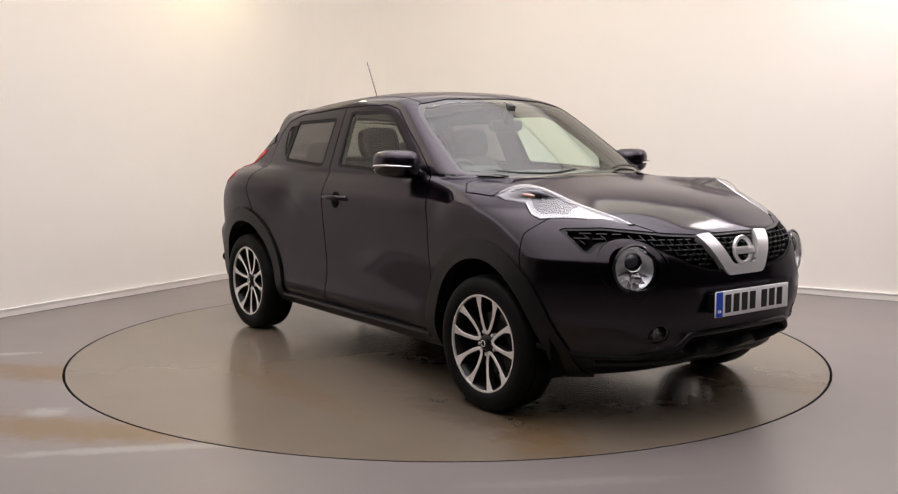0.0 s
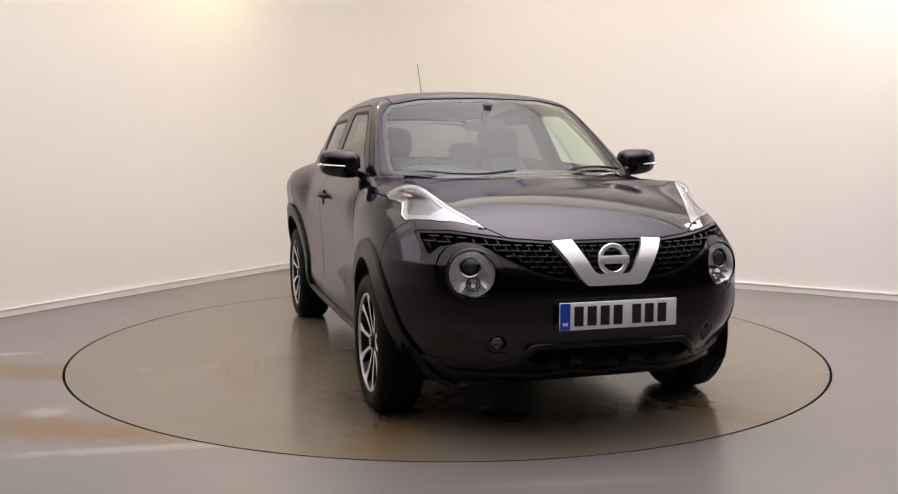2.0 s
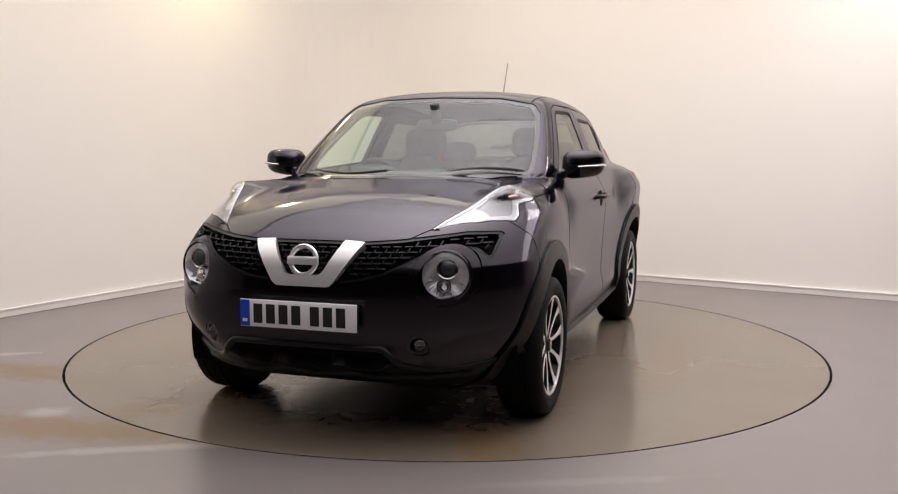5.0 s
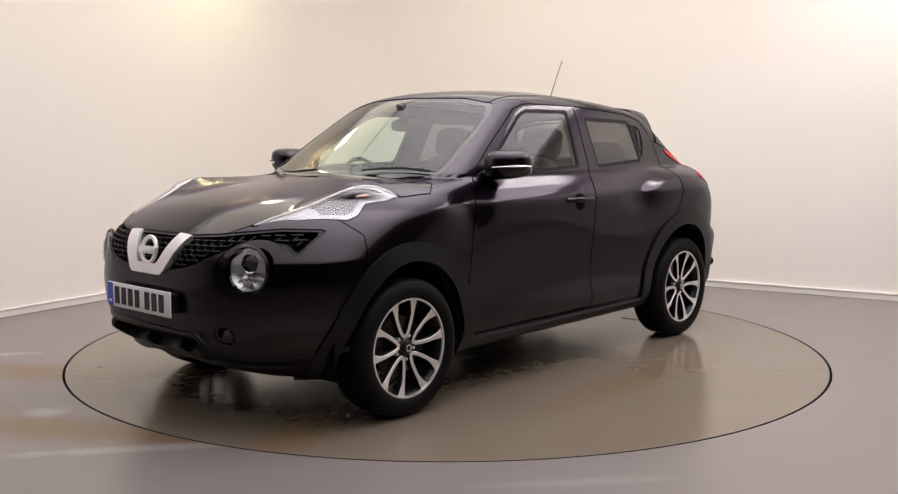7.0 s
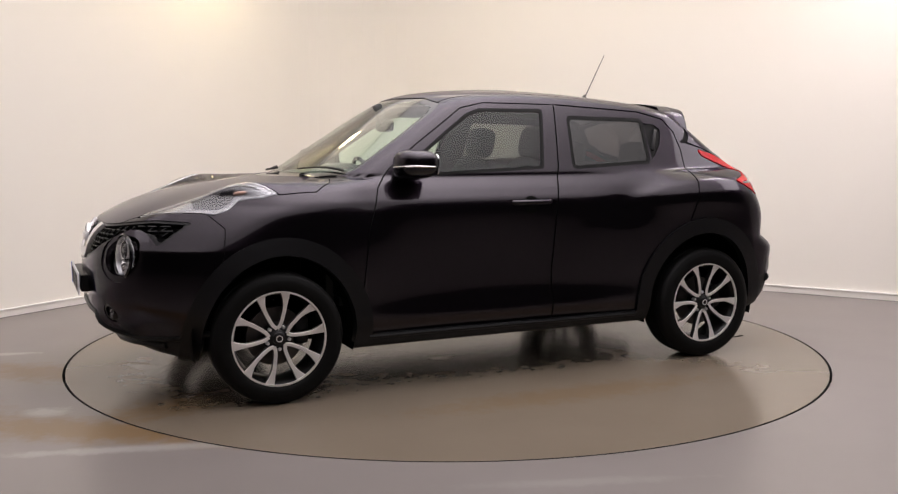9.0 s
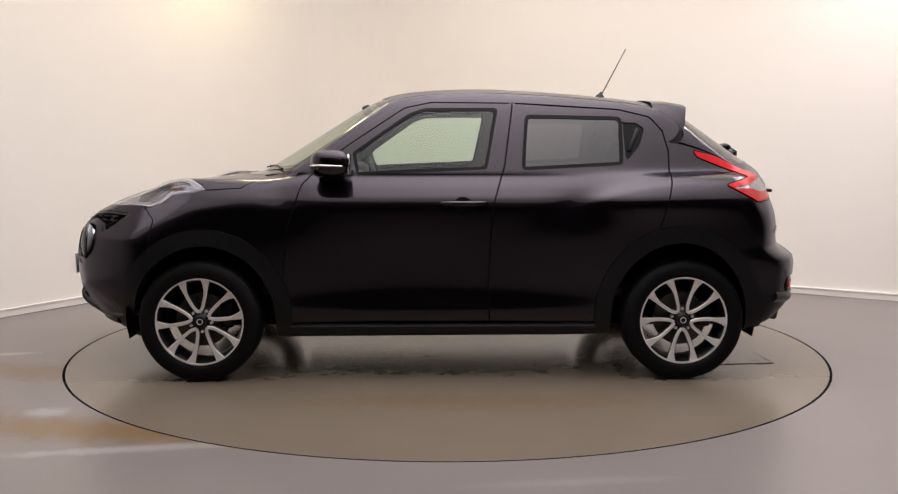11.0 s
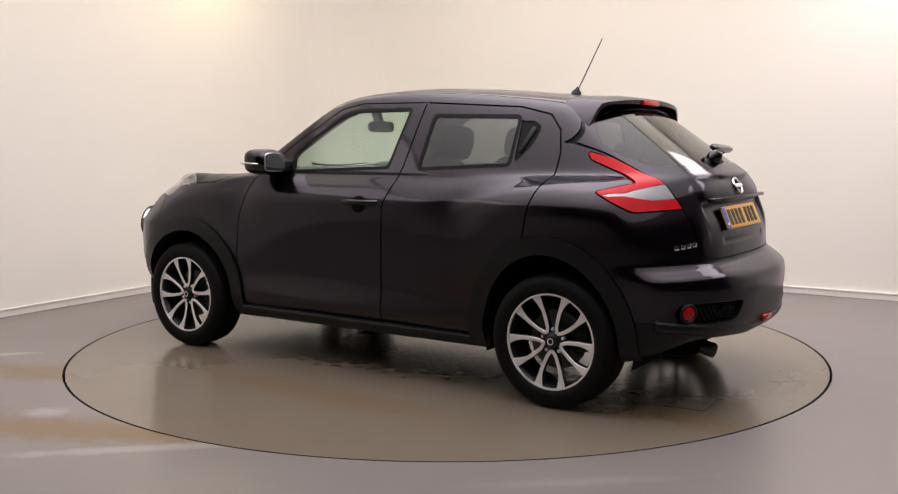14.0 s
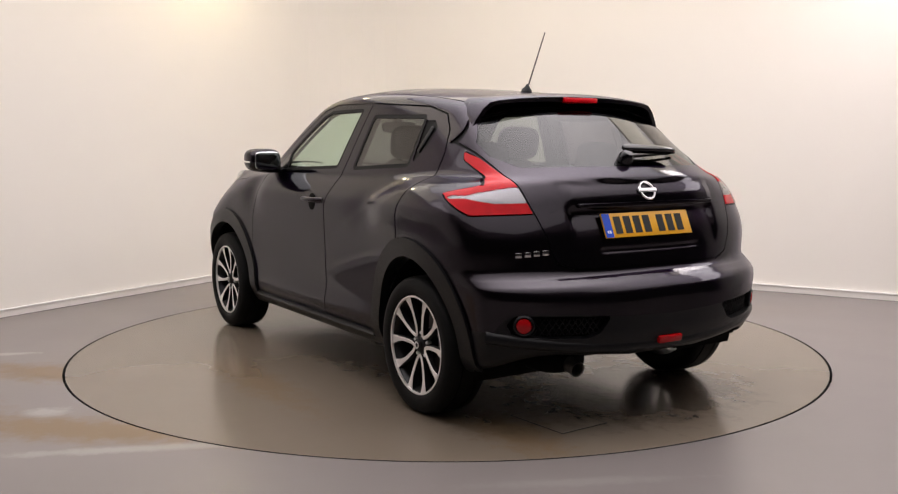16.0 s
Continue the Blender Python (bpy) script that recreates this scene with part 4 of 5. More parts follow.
def build_wheel(parent, turn):
    """A wheel whose axle is z, outer face up: tyre, rim, spokes, hub cap, bolts and brake disc."""
    tyre = part("wheel", lathe_bm([(0.2265, -0.095), (0.2508, -0.106), (0.2811, -0.107), (0.3033, -0.099), (0.3160, -0.082), (0.3187, -0.05), (0.3187, -0.046), (0.3134, -0.045),
                                   (0.3134, -0.039), (0.3193, -0.038), (0.3195, 0.0), (0.3195, 0.036), (0.3137, 0.037), (0.3137, 0.043), (0.3190, 0.044), (0.3170, 0.078), (0.3074, 0.094),
                                   (0.2973, 0.101), (0.2912, 0.1025), (0.2882, 0.1045), (0.2740, 0.1075), (0.2508, 0.106), (0.2386, 0.102), (0.2285, 0.094)], 96),
                TYRE, parent, "black low-profile tyre on an alloy wheel")
    part("rim", lathe_bm([(0.2275, 0.0975), (0.2300, 0.0965), (0.2300, 0.090), (0.2290, 0.086), (0.2215, 0.0855), (0.2205, 0.090), (0.2215, 0.0965)], 96, True), ALLOY, tyre, "bright machined rim lip")
    part("rim_barrel", lathe_bm([(0.228, 0.088), (0.2205, 0.082), (0.208, 0.05), (0.202, 0.0), (0.206, -0.06), (0.225, -0.095)], 64), ALLOY_DARK, tyre, "dark grey wheel barrel")
    face = 0.086
    for k in range(5):
        for bend in (1, -1):
            b = spoke_bm(bend)
            b.transform(pose(0, 0, face, 0, 0, turn + 72 * k))
            part("spoke", b, ALLOY, tyre).data.materials.append(ALLOY_DARK)
        a = radians(turn + 72 * k + 36 + 90)
        c, s = math.cos(a), math.sin(a)
        b = lathe_bm([(0.0, 0.010), (0.006, 0.010), (0.009, 0.006), (0.009, -0.02)], 10)
        b.transform(pose(0.056 * c, 0.056 * s, face - 0.028))
        part("wheel_bolt", b, SATIN_CHROME, tyre)
    part("hub", lathe_bm([(0.030, -0.014), (0.040, -0.020), (0.052, -0.034), (0.068, -0.045), (0.072, -0.075)], 40), ALLOY_DARK, tyre).location.z = face
    cap = part("hub_cap", lathe_bm([(0.0, 0.0), (0.024, -0.001), (0.029, -0.005), (0.030, -0.014)], 32), ALLOY_DARK, tyre, "grey hub cap with a ring emblem")
    cap.location.z = face
    em = part("emblem", lathe_bm([(0.0125, 0.0), (0.0165, 0.0), (0.0165, 0.003), (0.0125, 0.003)], 24, True), SATIN_CHROME, cap)
    em.location.z = 0.0
    part("brake_disc", lathe_bm([(0.06, 0.012), (0.142, 0.012), (0.142, -0.010), (0.06, -0.010)], 48), STEEL, tyre, "grey steel brake disc")
    part("brake_caliper", box_bm((0.07, 0.13, 0.06), pose(0.125, 0.02, 0.0), 0.012), ALLOY_DARK, tyre)
    part("valve", lathe_bm([(0, 0.02), (0.003, 0.02), (0.003, 0.0)], 8), SEAL, tyre).location = (0.19 * math.cos(radians(turn + 90)), 0.19 * math.sin(radians(turn + 90)), 0.07)
    return tyre


def build_wheels(car):
    for x, turns in ((FRONT_AXLE, (7, -7)), (REAR_AXLE, (180, 60))):
        for s, turn in zip((1, -1), turns):
            w = build_wheel(car, turn)
            w.matrix_basis = facing((x, s * 0.768, 0.3195), (0, s, 0))
            # dark inner liner of the wheel arch
            bm = bmesh.new()
            n = 28
            a_, b_ = [], []
            for i in range(n + 1):
                a = radians(-15 + 210 * i / n)
                p = Vector((0.398 * math.cos(a), 0, 0.405 * math.sin(a)))
                a_.append(bm.verts.new((x + p.x, s * 0.44, 0.325 + p.z)))
                b_.append(bm.verts.new((x + p.x, s * 0.80, 0.325 + p.z)))
            for i in range(n):
                bm.faces.new((a_[i], a_[i + 1], b_[i + 1], b_[i]))
            bm.faces.new(a_)
            part("arch_liner", bm, UNDER, car, "black wheel arch liner")


# ---------------------------------------------------------------- fittings outside
def build_front(car, v, g):
    # lattice of the grille, laid on the curved nose
    bars = ([], [], [])

    def ok(y, z):
        a, b = np.array([abs(y)]), np.array([z])
        return polygon_distance(GRILLE, a, b)[0] < -0.004 and not (polygon_distance(V_OUTER, a, b)[0] < 0.004 and polygon_distance(V_INNER, a, b)[0] > -0.004)

    def bar(y0, z0, y1, z1, w, d, back):
        ym, zm = 0.5 * (y0 + y1), 0.5 * (z0 + z1)
        x = front_x(ym, zm)
        p0, p1 = Vector((front_x(y0, z0), y0, z0)), Vector((front_x(y1, z1), y1, z1))
        dirn = p1 - p0
        n = normal_at(x, ym, zm)
        b = box_bm((d, dirn.length * 1.04, w), None, 0.0012, 1)
        yv = dirn.normalized()
        xv = (n - yv * n.dot(yv)).normalized()
        zv = xv.cross(yv)
        m = Matrix((xv, yv, zv)).transposed().to_4x4()
        m.translation = (p0 + p1) / 2 - n * back
        b.transform(m)
        bars[0 if abs(ym) < 0.17 else 1 if ym > 0 else 2].append(b)
    step, row = 0.045, 0.0212
    for r in range(10):
        z = 0.700 + r * row
        k = -17
        while k < 17:
            y = (k + 0.5 * (r % 2)) * step
            lift = 0.012 * abs(y) / 0.6
            if ok(y + 0.008, z + lift) and ok(y + step - 0.010, z + lift):
                bar(y + 0.004, z + lift, y + step - 0.010, z + lift, 0.007, 0.022, 0.014)
            if ok(y, z + lift + row * 0.5) and ok(y, z + lift):
                bar(y - 0.003, z + lift, y + 0.003 if y > 0 else y - 0.009, z + lift + row, 0.006, 0.02, 0.018)
            k += 1
    for field in bars:
        part("grille_mesh", merge_bm(field), BLACK_PLASTIC, car, "black lattice of the grille")
    # ring emblem with a cross bar, unlettered
    x = front_x(0.0, 0.775) + 0.012
    ring = lathe_bm([(0.049, -0.008), (0.066, -0.008), (0.068, 0.0), (0.064, 0.006), (0.052, 0.006), (0.048, 0.0)], 48, True)
    ring.transform(facing((x, 0, 0.772), (1, 0, 0.18)))
    em = part("emblem", ring, SATIN_CHROME, car, "chrome ring emblem with a plain bar")
    part("emblem_bar", box_bm((0.136, 0.034, 0.012), facing((x + 0.007, 0, 0.772), (1, 0, 0.18)), 0.004), SATIN_CHROME, em)
    # round headlamps
    y0, z0 = LAMP_AT
    for s in (1, -1):
        x0 = front_x(y0, z0)
        n = normal_at(x0, y0, z0)
        n = (n + Vector((1.2, 0, 0))).normalized()
        c, n = Vector((x0, s * y0, z0)), Vector((n.x, s * n.y, n.z))
        m = facing(c - n * 0.012, n)
        lens = lathe_bm([(0.0, 0.020), (0.03, 0.018), (0.06, 0.012), (0.085, 0.001), (0.096, -0.010)], 48)
        lens.transform(m)
        lamp_ = part("headlamp", lens, LENS, car, "round clear headlamp")
        bowl = lathe_bm([(0.098, -0.010), (0.094, -0.018), (0.080, -0.034), (0.05, -0.050), (0.0, -0.056)], 48)
        bowl.transform(m)
        part("bowl", bowl, REFLECTOR, lamp_, "bright reflector bowl")
        rim = lathe_bm([(0.094, -0.012), (0.105, -0.018), (0.107, -0.010), (0.099, -0.003)], 48, True)
        rim.transform(m)
        part("bezel_ring", rim, GLOSS_BLACK, lamp_)
        hood_ = lathe_bm([(0.034, -0.055), (0.040, -0.012), (0.044, -0.010), (0.044, -0.06)], 32)
        hood_.transform(m @ pose(0.008 * s, 0.030, 0))
        part("projector_ring", hood_, CHROME, lamp_)
        ball = lathe_bm([(0.036, -0.030), (0.033, -0.018), (0.022, -0.008), (0.0, -0.003)], 32)
        ball.transform(m @ pose(0.008 * s, 0.030, 0))
        part("projector_lens", ball, LAMP_GREY, lamp_, "grey projector lens")
        cup = lathe_bm([(0.0, -0.052), (0.012, -0.050), (0.022, -0.040), (0.026, -0.018), (0.030, -0.018), (0.030, -0.06)], 24)
        cup.transform(m @ pose(-0.006 * s, -0.042, 0))
        part("high_beam_cup", cup, CHROME, lamp_)
        for k in range(7):
            a = radians(200 + 22 * k)
            fin = box_bm((0.004, 0.03, 0.03), m @ pose(0.074 * math.cos(a), 0.074 * math.sin(a), -0.04, 0, 0, math.degrees(a) - 90), 0.001, 1)
            part("facet", fin, CHROME, lamp_)
        # fog lamps
        fy, fz = FOG_AT
        fx = front_x(fy, fz)
        fm = facing((fx - 0.006, s * fy, fz), (1, s * 0.25, -0.05))
        fog = lathe_bm([(0.0, 0.007), (0.015, 0.005), (0.025, 0.0), (0.027, -0.006)], 28)
        fog.transform(fm)
        fog_ = part("fog_lamp", fog, LENS, car, "small round clear fog lamp")
        fb = lathe_bm([(0.027, -0.004), (0.022, -0.020), (0.0, -0.030)], 28)
        fb.transform(fm)
        part("bowl", fb, LAMP_SILVER, fog_)
        fr = lathe_bm([(0.026, 0.0), (0.028, 0.003), (0.033, 0.0), (0.036, -0.012)], 28)
        fr.transform(fm)
        part("ring", fr, GLOSS_BLACK, fog_)
    # plate
    build_plate(car, pose(2.112, 0, 0.555), 1, PLATE_WHITE, "white front number plate with plain dark bars")
    part("plate_mount", box_bm((0.05, 0.50, 0.085), pose(2.078, 0, 0.555), 0.008), BLACK_PLASTIC, car)
    # lower lip
    pts = []
    for i in range(61):
        y = -0.62 + 1.24 * i / 60
        zl = 0.288 - 0.006 * math.cos(y * 22) * (abs(y) < 0.34)
        pts.append((front_x(y, 0.29) - 0.010, y, zl))
    part("front_lip", tube_bm(pts, 0.019, 10), BLACK_PLASTIC, car, "scalloped black front lip")
    # wavy moulding over the black lower bumper
    pts = []
    for i in range(81):
        y = -0.80 + 1.60 * i / 80
        zm = float(VALANCE(np.array([abs(y)]))[0]) - 0.006
        pts.append((front_x(y, zm) - 0.004, y, zm))
    part("bumper_moulding", tube_bm(pts, 0.014, 10), BLACK_PLASTIC, car, "wavy black moulding over the lower air intake")
    # wipers on the windscreen base
    for y0, y1, dz in ((0.61, 0.26, 0.022), (-0.05, -0.50, -0.03)):
        pts = []
        for i in range(9):
            y = y0 + (y1 - y0) * i / 8
            z = 1.098 + dz * math.sin(i / 8 * math.pi) * 0.6
            x = front_x(y, z)
            nn = normal_at(x, y, z)
            pts.append(Vector((x, y, z)) + nn * 0.012)
        part("front_wiper", tube_bm(pts, 0.007, 8, 0.004), BLACK_PLASTIC, car, "black wiper at the windscreen base")


def build_plate(car, m, way, mat, label):
    """A number plate 520 x 111 mm, facing +x; its characters are plain bars."""
    b = box_bm((0.008, 0.522, 0.113), None, 0.003)
    b.transform(m)
    plate = part("number_plate", b, mat, car, label)
    k = 0.0048

    def strip(name, y, z, w, h, mt, up=0.0):
        q = box_bm((0.0015, w, h), pose(k + up, y, z))
        q.transform(m)
        part(name, q, mt, plate)
    strip("blue_band", -0.2375, 0, 0.043, 0.108, PLATE_BLUE)
    for i in range(2):
        strip("band_mark", -0.2375 - 0.006 + 0.012 * i, -0.03, 0.009, 0.013, PLATE_WHITE, 0.001)
    y = -0.178
    for i in range(7):
        strip("bar", y, 0, 0.040, 0.079, INK)
        y += 0.0575 + (0.026 if i == 3 else 0)


def build_rear(car):
    z = 0.888
    x = rear_x(0.0, z)
    low, high = rear_x(0.0, 0.835), rear_x(0.0, 0.94)
    build_plate(car, pose(0.5 * (low + high) - 0.012, 0.022, z, 0, -math.degrees(math.atan2(high - low, 0.105)), 180), -1, PLATE_YELLOW, "yellow rear number plate with plain dark bars")
    part("plate_lamp_strip", box_bm((0.035, 0.80, 0.018), pose(rear_x(0, 0.975) + 0.006, 0, 0.978), 0.006), PAINT, car)
    x = rear_x(0.0, 1.035) - 0.004
    n = normal_at(x, 0, 1.035)
    ring = lathe_bm([(0.036, -0.004), (0.047, -0.004), (0.048, 0.0), (0.045, 0.005), (0.038, 0.005), (0.035, 0.0)], 40, True)
    ring.transform(facing((x, 0.0, 1.035), n))
    em = part("emblem", ring, CHROME, car, "chrome ring emblem with a plain bar")
    part("emblem_bar", box_bm((0.108, 0.020, 0.008), facing(Vector((x, 0.0, 1.035)) + n * 0.004, n), 0.003), SATIN_CHROME, em)
    # model badge as plain chrome bars, on the left quarter
    for i in range(4):
        y = 0.672 - 0.036 * i
        zz = 0.776 + 0.003 * i
        xx = rear_x(y, zz)
        nn = normal_at(xx, y, zz)
        part("badge_bar", box_bm((0.028, 0.022, 0.005), facing(Vector((xx, y, zz)) + nn * 0.003, nn), 0.002), CHROME, car, "plain chrome badge bar")
    # reflectors, rear fog lamp, exhaust
    for s in (1, -1):
        y, zz = REFLECTOR_AT
        xx = rear_x(y, zz)
        nn = normal_at(xx, y, zz)
        m = facing((xx, s * y, zz), (nn.x, s * nn.y, nn.z))
        b = lathe_bm([(0.0, 0.010), (0.02, 0.009), (0.031, 0.004), (0.033, -0.004)], 28)
        b.transform(m)
        rf = part("reflector", b, DARK_RED, car, "round dark red reflector")
        b = lathe_bm([(0.033, 0.0), (0.039, 0.006), (0.046, 0.0), (0.044, -0.01)], 28)
        b.transform(m)
        part("ring", b, BLACK_PLASTIC, rf)
        # dark mesh in the recess beside each reflector
        for k in range(10):
            for lean in (55, -55):
                y2 = 0.64 - 0.027 * k
                x2 = rear_x(y2, 0.478)
                n2 = normal_at(x2, y2, 0.478)
                q = box_bm((0.084, 0.004, 0.006), facing(Vector((x2, s * y2, 0.478)), (n2.x, s * n2.y, n2.z)) @ pose(0, 0, -0.022, 0, 0, lean), 0.0015, 1)
                part("mesh_rib", q, BLACK_PLASTIC, car)
    part("rear_fog_lamp", box_bm((0.03, 0.14, 0.034), pose(rear_x(0, 0.39) - 0.002, 0.0, 0.39, 0, -12), 0.008), DARK_RED, car, "dark red rear fog lamp")
    # raised lower lip of the rear bumper
    pts = []
    for i in range(31):
        y = -0.80 + 1.6 * i / 30
        zz = 0.372 + 0.065 * min(1, abs(y) / 0.8) ** 2
        pts.append((rear_x(y, zz) + 0.021, y, zz))
    lip = tube_bm(pts, 0.030, 12)
    part("rear_lip", lip, BLACK_PLASTIC, car, "moulded black lower lip")
    b = lathe_bm([(0.030, 0.0), (0.034, 0.002), (0.036, -0.004), (0.034, -0.16), (0.028, -0.16), (0.028, -0.004)], 28, True)
    b.transform(facing((-1.905, 0.43, 0.278), (-1, 0.06, -0.22)))
    part("exhaust_tip", b, STEEL, car, "steel exhaust tailpipe")
    # roof spoiler over the rear window
    bm = bmesh.new()
    rows = []
    n = 36
    for i in range(n + 1):
        y = -0.60 + 1.20 * i / n
        q = abs(y) / 0.60
        drop = 0.045 * q ** 2.4 + 0.14 * max(0, (q - 0.80) / 0.20) ** 2
        x1 = -1.385 + 0.075 * q ** 3
        zt = 1.472 - drop
        x0 = -1.17 + 0.02 * q
        z0 = float(ROOF(np.array([x0]))[0]) - 0.04 * (abs(y) / 0.54) ** 2.4 + 0.004 - 0.13 * max(0, (q - 0.80) / 0.20) ** 2
        th = 0.022 + 0.016 * (1 - q) + 0.07 * max(0, (q - 0.7) / 0.3) ** 2
        sec = [(x0, z0), (0.5 * (x0 + x1), 0.5 * (z0 + zt) + 0.006), (x1 + 0.012, zt + 0.001), (x1, zt - 0.006), (x1 + 0.004, zt - th * 0.8), (x1 + 0.02, zt - th), (x0 - 0.05, z0 - 0.05)]
        rows.append([bm.verts.new((a, y, b_)) for a, b_ in sec])
    for a, b in zip(rows[:-1], rows[1:]):
        for k in range(len(a)):
            bm.faces.new((a[k], a[(k + 1) % len(a)], b[(k + 1) % len(a)], b[k]))
    bm.faces.new(rows[0])
    bm.faces.new(rows[-1])
    bmesh.ops.recalc_face_normals(bm, faces=bm.faces)
    sp = part("rear_spoiler", bm, PAINT, car, "dark painted roof spoiler")
    part("brake_light", box_bm((0.022, 0.21, 0.026), pose(-1.384, 0.0, 1.450, 0, 10), 0.006), RED_LENS, sp, "red high-level brake light")
    # rear wiper
    m = lambda y, z_, up: Vector((rear_x(y, z_), y, z_)) + normal_at(rear_x(y, z_), y, z_) * up
    boss = lathe_bm([(0.0, 0.05), (0.022, 0.048), (0.034, 0.03), (0.038, 0.0)], 24)
    boss.transform(facing(m(0.03, 1.165, 0.0), normal_at(rear_x(0.03, 1.165), 0.03, 1.165)))
    wp = part("rear_wiper", boss, GLOSS_BLACK, car, "glossy black rear wiper")
    arm = blob_bm((0.34, 0.05, 0.034), facing(m(-0.13, 1.185, 0.04), normal_at(rear_x(-0.13, 1.185), -0.13, 1.185)) @ pose(0, 0, 0, 0, 0, -4), 0.55, lambda c: Vector((c.x, c.y * (1 - 0.9 * (c.x + 0.17)), c.z)))
    part("wiper_arm", arm, GLOSS_BLACK, wp)
    part("wiper_blade", tube_bm([m(0.0 - 0.045 * i, 1.172 + 0.002 * i, 0.014) for i in range(9)], 0.006, 8), SEAL, wp)


def build_sides(car):
    for s in (1, -1):
        mir = (lambda b: (b.transform(Matrix.Diagonal((1, s, 1, 1))), bmesh.ops.recalc_face_normals(b, faces=b.faces), b)[2])
        # door mirror
        c = Vector((0.575, 0.867, 1.138))
        shape = lambda q: Vector((q.x * (1 - 0.15 * abs(q.y) / 0.1) - (0.02 if q.y > 0 else 0) * (q.y / 0.1), q.y, q.z * (1 - 0.16 * (q.y + 0.1) / 0.2) + 0.006 * (q.y / 0.1)))
        upper = blob_bm((0.205, 0.218, 0.158), pose(*c), 0.62, shape)
        bmesh.ops.bisect_plane(upper, geom=upper.verts[:] + upper.edges[:] + upper.faces[:], plane_co=c + Vector((0, 0, -0.004)), plane_no=(0.05, 0.0, -1), clear_outer=True)
        lower = blob_bm((0.205, 0.218, 0.158), pose(*c), 0.62, shape)
        bmesh.ops.bisect_plane(lower, geom=lower.verts[:] + lower.edges[:] + lower.faces[:], plane_co=c + Vector((0, 0, -0.005)), plane_no=(0.05, 0.0, -1), clear_inner=True)
        m_ = part("door_mirror", mir(upper), PAINT, car, "dark painted door mirror")
        part("lower_shell", mir(lower), GLOSS_BLACK, m_, "gloss black lower shell")
        strip = tube_bm([c + Vector((0.040, 0.103, -0.004)), c + Vector((0.078, 0.088, -0.006)), c + Vector((0.096, 0.05, -0.008)), c + Vector((0.103, -0.01, -0.012))], 0.0075, 8, 0.004)
        part("indicator_strip", mir(strip), CHROME, m_, "thin silver indicator strip")
        strip = tube_bm([c + Vector((0.040, 0.103, -0.004)), c + Vector((-0.02, 0.1085, -0.006)), c + Vector((-0.07, 0.1005, -0.008))], 0.0075, 8, 0.005)
        part("indicator_strip", mir(strip), CHROME, m_)
        gl = blob_bm((0.010, 0.158, 0.108), pose(c.x - 0.099, c.y + 0.002, c.z), 0.4)
        part("mirror_glass", mir(gl), MIRROR, m_, "mirror glass")
        stalk = blob_bm((0.10, 0.12, 0.05), pose(0.60, 0.765, 1.085, 25, 0, 0), 0.6)
        part("stalk", mir(stalk), GLOSS_BLACK, m_)
        # door handle
        y = side_y(-0.11, 0.932)
        # A slightly raised black disc stands in for the shaded handle recess.
        rec = lathe_bm([(0.0, 0.001), (0.038, 0.001), (0.046, -0.001), (0.048, -0.006)], 32)
        rec.transform(facing((-0.105, y + 0.004, 0.922), (0, 1, 0.05)))
        h = part("door_handle", mir(tube_bm([(0.0, y - 0.005, 0.934), (-0.02, y + 0.020, 0.935), (-0.06, y + 0.031, 0.936), (-0.11, y + 0.033, 0.936), (-0.17, y + 0.031, 0.936), (-0.20, y + 0.022, 0.936), (-0.222, y - 0.005, 0.936)], 0.0135, 12)), PAINT, car, "painted door handle")
        part("recess_shade", mir(rec), UNDER, h, "black disc standing in for the shaded round recess")
        y = side_y(-1.035, 1.27)
        part("hidden_handle", mir(box_bm((0.026, 0.014, 0.145), pose(-1.022, y + 0.001, 1.262, 22, -24, 0), 0.006)), BLACK_PLASTIC, car, "black hidden rear door handle")
        # rubbing ridge along the sill
        part("sill_ridge", mir(tube_bm([(0.80, 0.822, 0.285), (0.4, 0.832, 0.288), (-0.3, 0.832, 0.288), (-0.80, 0.822, 0.285)], 0.012, 8)), BLACK_PLASTIC, car)
        # bright light guides along both edges of the side lamp
        for run in (TOP_LAMP[:5], TOP_LAMP[6:] + TOP_LAMP[:1]):
            pts = []
            for a_, b_ in zip(run[:-1], run[1:]):
                for k in range(4):
                    q = np.array(a_) + (np.array(b_) - np.array(a_)) * k / 4
                    w = cast(np.array([[q[0], q[1], 0.7]]), np.array([[0.0, 0, 1.0]]), 0.0, 0.6)[0]
                    pts.append(Vector(w) - normal_at(*w) * 0.004)
            part("light_guide", mir(tube_bm(pts, 0.0036, 6)), REFLECTOR, car, "bright edge of the side lamp")
        # amber bulb in the side lamp
        q = blob_bm((0.075, 0.03, 0.022), pose(1.40, s * 0.705, 1.008, 0, 5, s * -18), 0.8)
        part("indicator_bulb", q, AMBER, car, "amber indicator bulb")
    # aerial
    b = lathe_bm([(0.030, -0.012), (0.026, 0.006), (0.012, 0.022), (0.006, 0.034), (0.0, 0.036)], 20)
    b.transform(facing((-0.955, 0, float(ROOF(np.array([-0.955]))[0]) + 0.004), (-0.25, 0, 1), (1, 0, 0)))
    ae = part("aerial", b, BLACK_PLASTIC, car, "thin whip aerial on a black foot")
    part("whip", tube_bm([(-0.965, 0, 1.535), (-1.104, 0, 1.802)], 0.0042, 8, 0.0028), WHIP, ae, "thin grey whip")


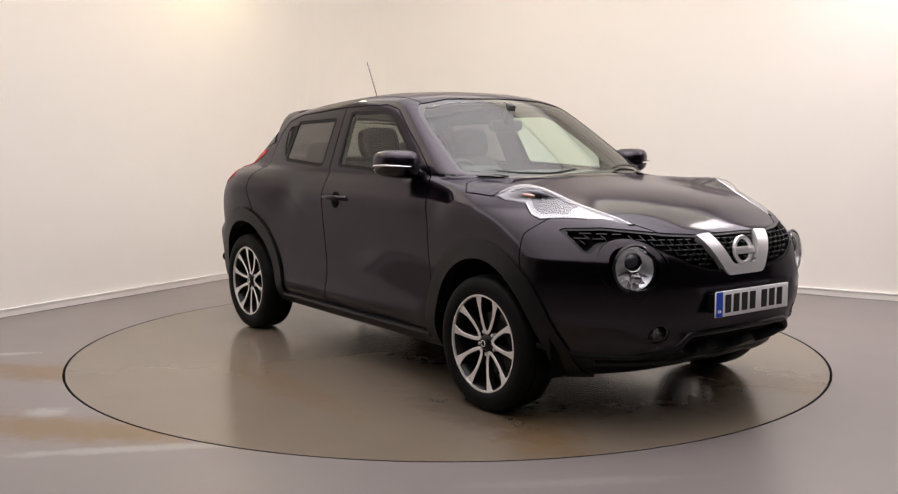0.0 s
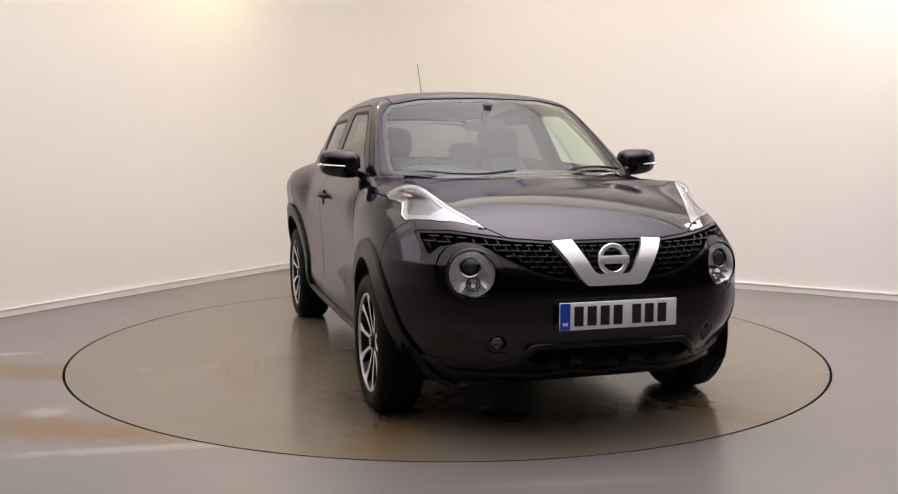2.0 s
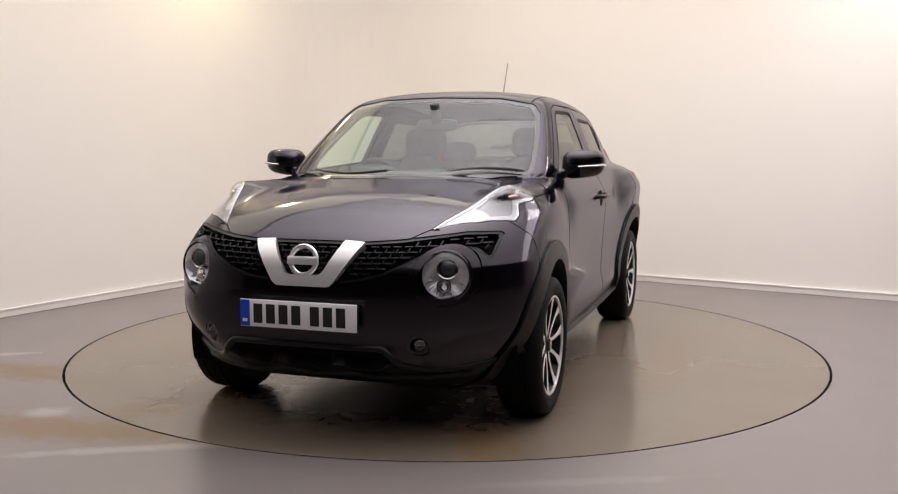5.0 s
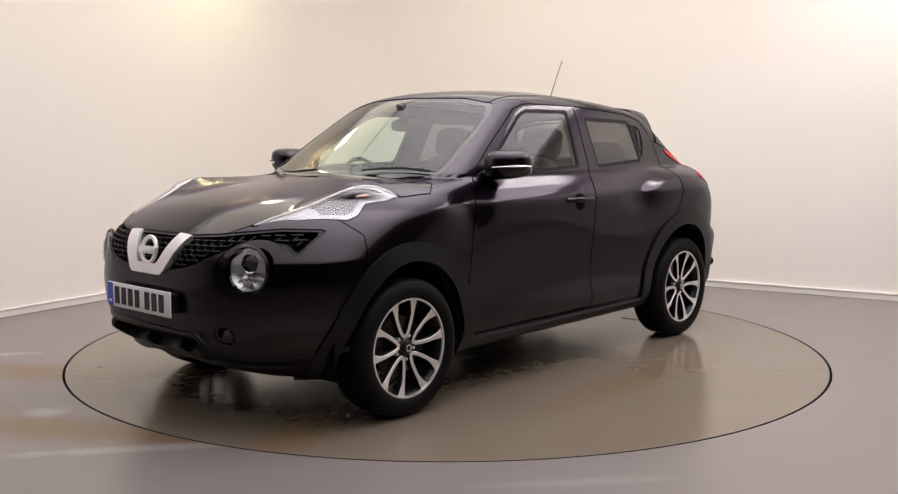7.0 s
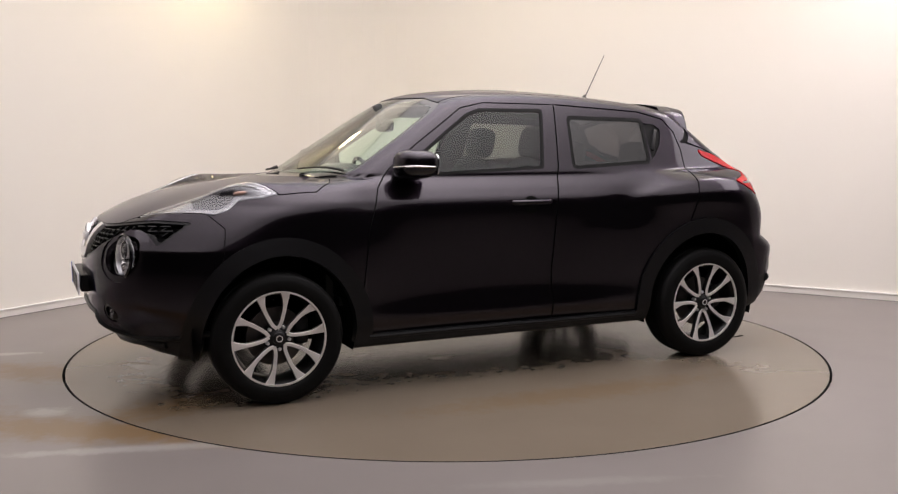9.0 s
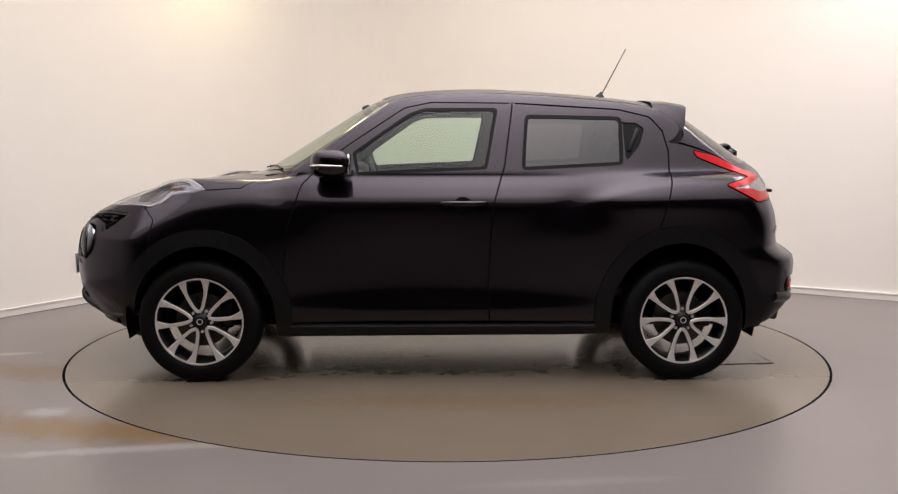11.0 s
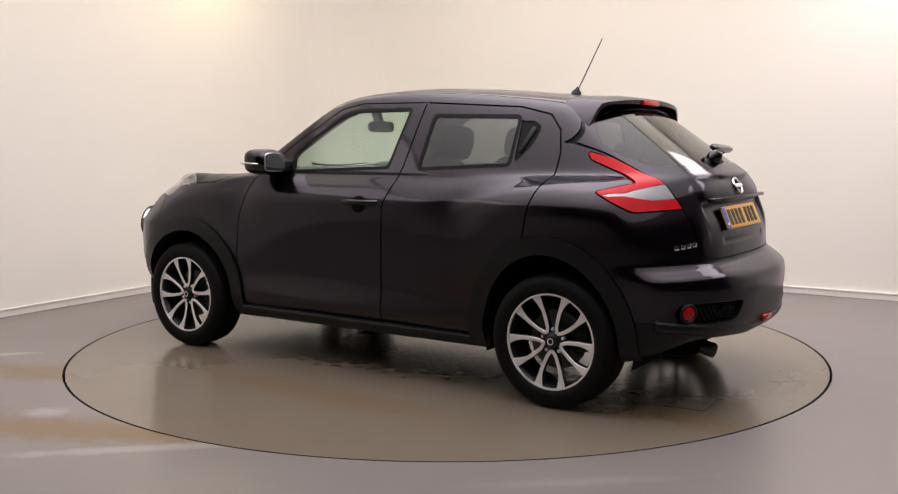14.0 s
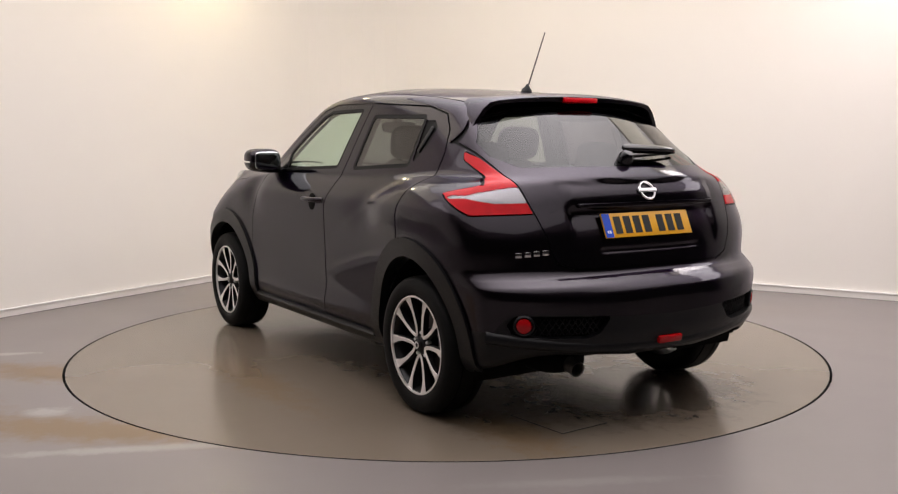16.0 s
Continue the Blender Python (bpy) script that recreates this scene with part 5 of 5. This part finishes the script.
def build_underside(car):
    part("underbody", box_bm((3.3, 1.24, 0.16), pose(0, 0, 0.33), 0.03), UNDER, car, "black underbody")
    part("engine_block", box_bm((0.75, 1.0, 0.42), pose(1.42, 0, 0.55), 0.04), UNDER, car)
    part("boot_block", box_bm((0.5, 0.9, 0.35), pose(-1.60, 0, 0.55), 0.04), UNDER, car)
    part("rear_silencer", blob_bm((0.30, 0.24, 0.12), pose(-1.70, 0.42, 0.30), 0.6), UNDER, car)
    for x in (FRONT_AXLE, REAR_AXLE):
        part("axle", tube_bm([(x, -0.72, 0.33), (x, 0.72, 0.33)], 0.035, 10), UNDER, car)


# ---------------------------------------------------------------- cabin
def build_cabin(car, v, g):
    panel("headlining", v, g["roof"] + [], HEADLINER, car, "grey roof lining", offset=-0.035, rim=0, both=True)
    for s in (1, -1):
        panel("door_trim", v, g["front_door"], CABIN, car, "dark inner door trim", offset=-0.045, rim=0, side=s)
        panel("door_trim", v, g["rear_door"], CABIN, car, "dark inner door trim", offset=-0.045, rim=0, side=s)
    panel("pillar_trim", v, g["body_frame"], CABIN, car, "dark inner pillar trim", offset=-0.035, rim=0, both=True)
    panel("tailgate_trim", v, g["tailgate"], CABIN, car, "dark inner tailgate trim", offset=-0.04, rim=0, both=True)
    part("cabin_floor", box_bm((2.3, 1.3, 0.04), pose(-0.25, 0, 0.44)), CABIN, car)
    part("bulkhead", box_bm((0.04, 1.3, 0.62), pose(0.95, 0, 0.74)), CABIN, car)
    dash = part("dashboard", blob_bm((0.50, 1.36, 0.30), pose(0.70, 0, 0.945), 0.45), CABIN, car, "dark dashboard")
    part("instrument_hood", blob_bm((0.20, 0.34, 0.10), pose(0.56, -0.36, 1.075), 0.6), CABIN, dash)
    part("centre_console", box_bm((0.8, 0.2, 0.3), pose(0.25, 0, 0.58), 0.03), CABIN, car)
    ring = lathe_bm([(0.172, -0.012), (0.184, -0.006), (0.186, 0.004), (0.178, 0.013), (0.168, 0.010), (0.164, 0.0)], 40, True)
    m = facing((0.38, -0.36, 0.99), (-1, 0, 0.42))
    ring.transform(m)
    sw = part("steering_wheel", ring, CABIN, car, "dark steering wheel")
    part("boss", blob_bm((0.15, 0.12, 0.05), m, 0.6), CABIN, sw)
    for a in (0, 180, 270):
        part("wheel_arm", box_bm((0.13, 0.028, 0.018), m @ pose(0, 0, 0, 0, 0, a) @ pose(0.11, 0, 0), 0.005), CABIN, sw)
    for s in (1, -1):
        seat = part("front_seat", blob_bm((0.50, 0.50, 0.17), pose(0.02, s * 0.36, 0.60), 0.5), CLOTH, car, "dark cloth front seat")
        lean = pose(-0.27, s * 0.36, 0.87, 0, -17, 0)
        part("backrest", blob_bm((0.15, 0.48, 0.60), lean, 0.5, lambda q: Vector((q.x, q.y * (1 - 0.32 * max(0, q.z) / 0.3), q.z))), CLOTH, seat)
        part("headrest", blob_bm((0.11, 0.27, 0.19), pose(-0.40, s * 0.36, 1.245, 0, -12, 0), 0.55), CLOTH, seat)
        for k in (-0.05, 0.05):
            part("headrest_post", tube_bm([(-0.37, s * 0.36 + k, 1.10), (-0.395, s * 0.36 + k, 1.21)], 0.006, 8), STEEL, seat)
    bench = part("rear_bench", blob_bm((0.48, 1.20, 0.18), pose(-0.72, 0, 0.62), 0.4), CLOTH, car, "dark cloth rear bench")
    part("backrest", blob_bm((0.15, 1.20, 0.58), pose(-1.0, 0, 0.84, 0, -18, 0), 0.4), CLOTH, bench)
    for y in (-0.36, 0.36):
        part("headrest", blob_bm((0.10, 0.25, 0.16), pose(-1.10, y, 1.17, 0, -12, 0), 0.55), CLOTH, bench)
    part("parcel_shelf", box_bm((0.40, 1.05, 0.03), pose(-1.36, 0, 1.03), 0.008), CABIN, car)
    im = part("interior_mirror", blob_bm((0.04, 0.24, 0.07), pose(0.40, 0, 1.345), 0.5), CABIN, car, "dark interior mirror")
    part("mirror_stem", box_bm((0.05, 0.05, 0.12), pose(0.43, 0, 1.41, 0, 20), 0.012), CABIN, im)

car = new("car")
tagged(car, "dark aubergine compact crossover car standing on the turntable", "car")
skin_v, skin_g = build_body(car)
build_front(car, skin_v, skin_g)
build_rear(car)
build_sides(car)
build_wheels(car)
build_underside(car)
build_cabin(car, skin_v, skin_g)


def motions():
    """The turntable eases in and then turns evenly; the car stands on it."""
    rows = [(0.0, -53.4), (0.5, -57.15), (1.0, -62.2), (1.5, -67.75)] + [(float(t), -50.1 - 11.72 * t) for t in (2, 2.5, 3, 4, 5, 6, 7, 8, 9, 10, 11, 12, 13, 14, 15, 16)]
    walk(turntable, [(t, pose(0, 0, 0, 0, 0, a)) for t, a in rows])
    walk(car, [(t, pose(0, 0, 0, 0, 0, a) @ pose(0.042, 0.0896, 0.0)) for t, a in rows])


motions()
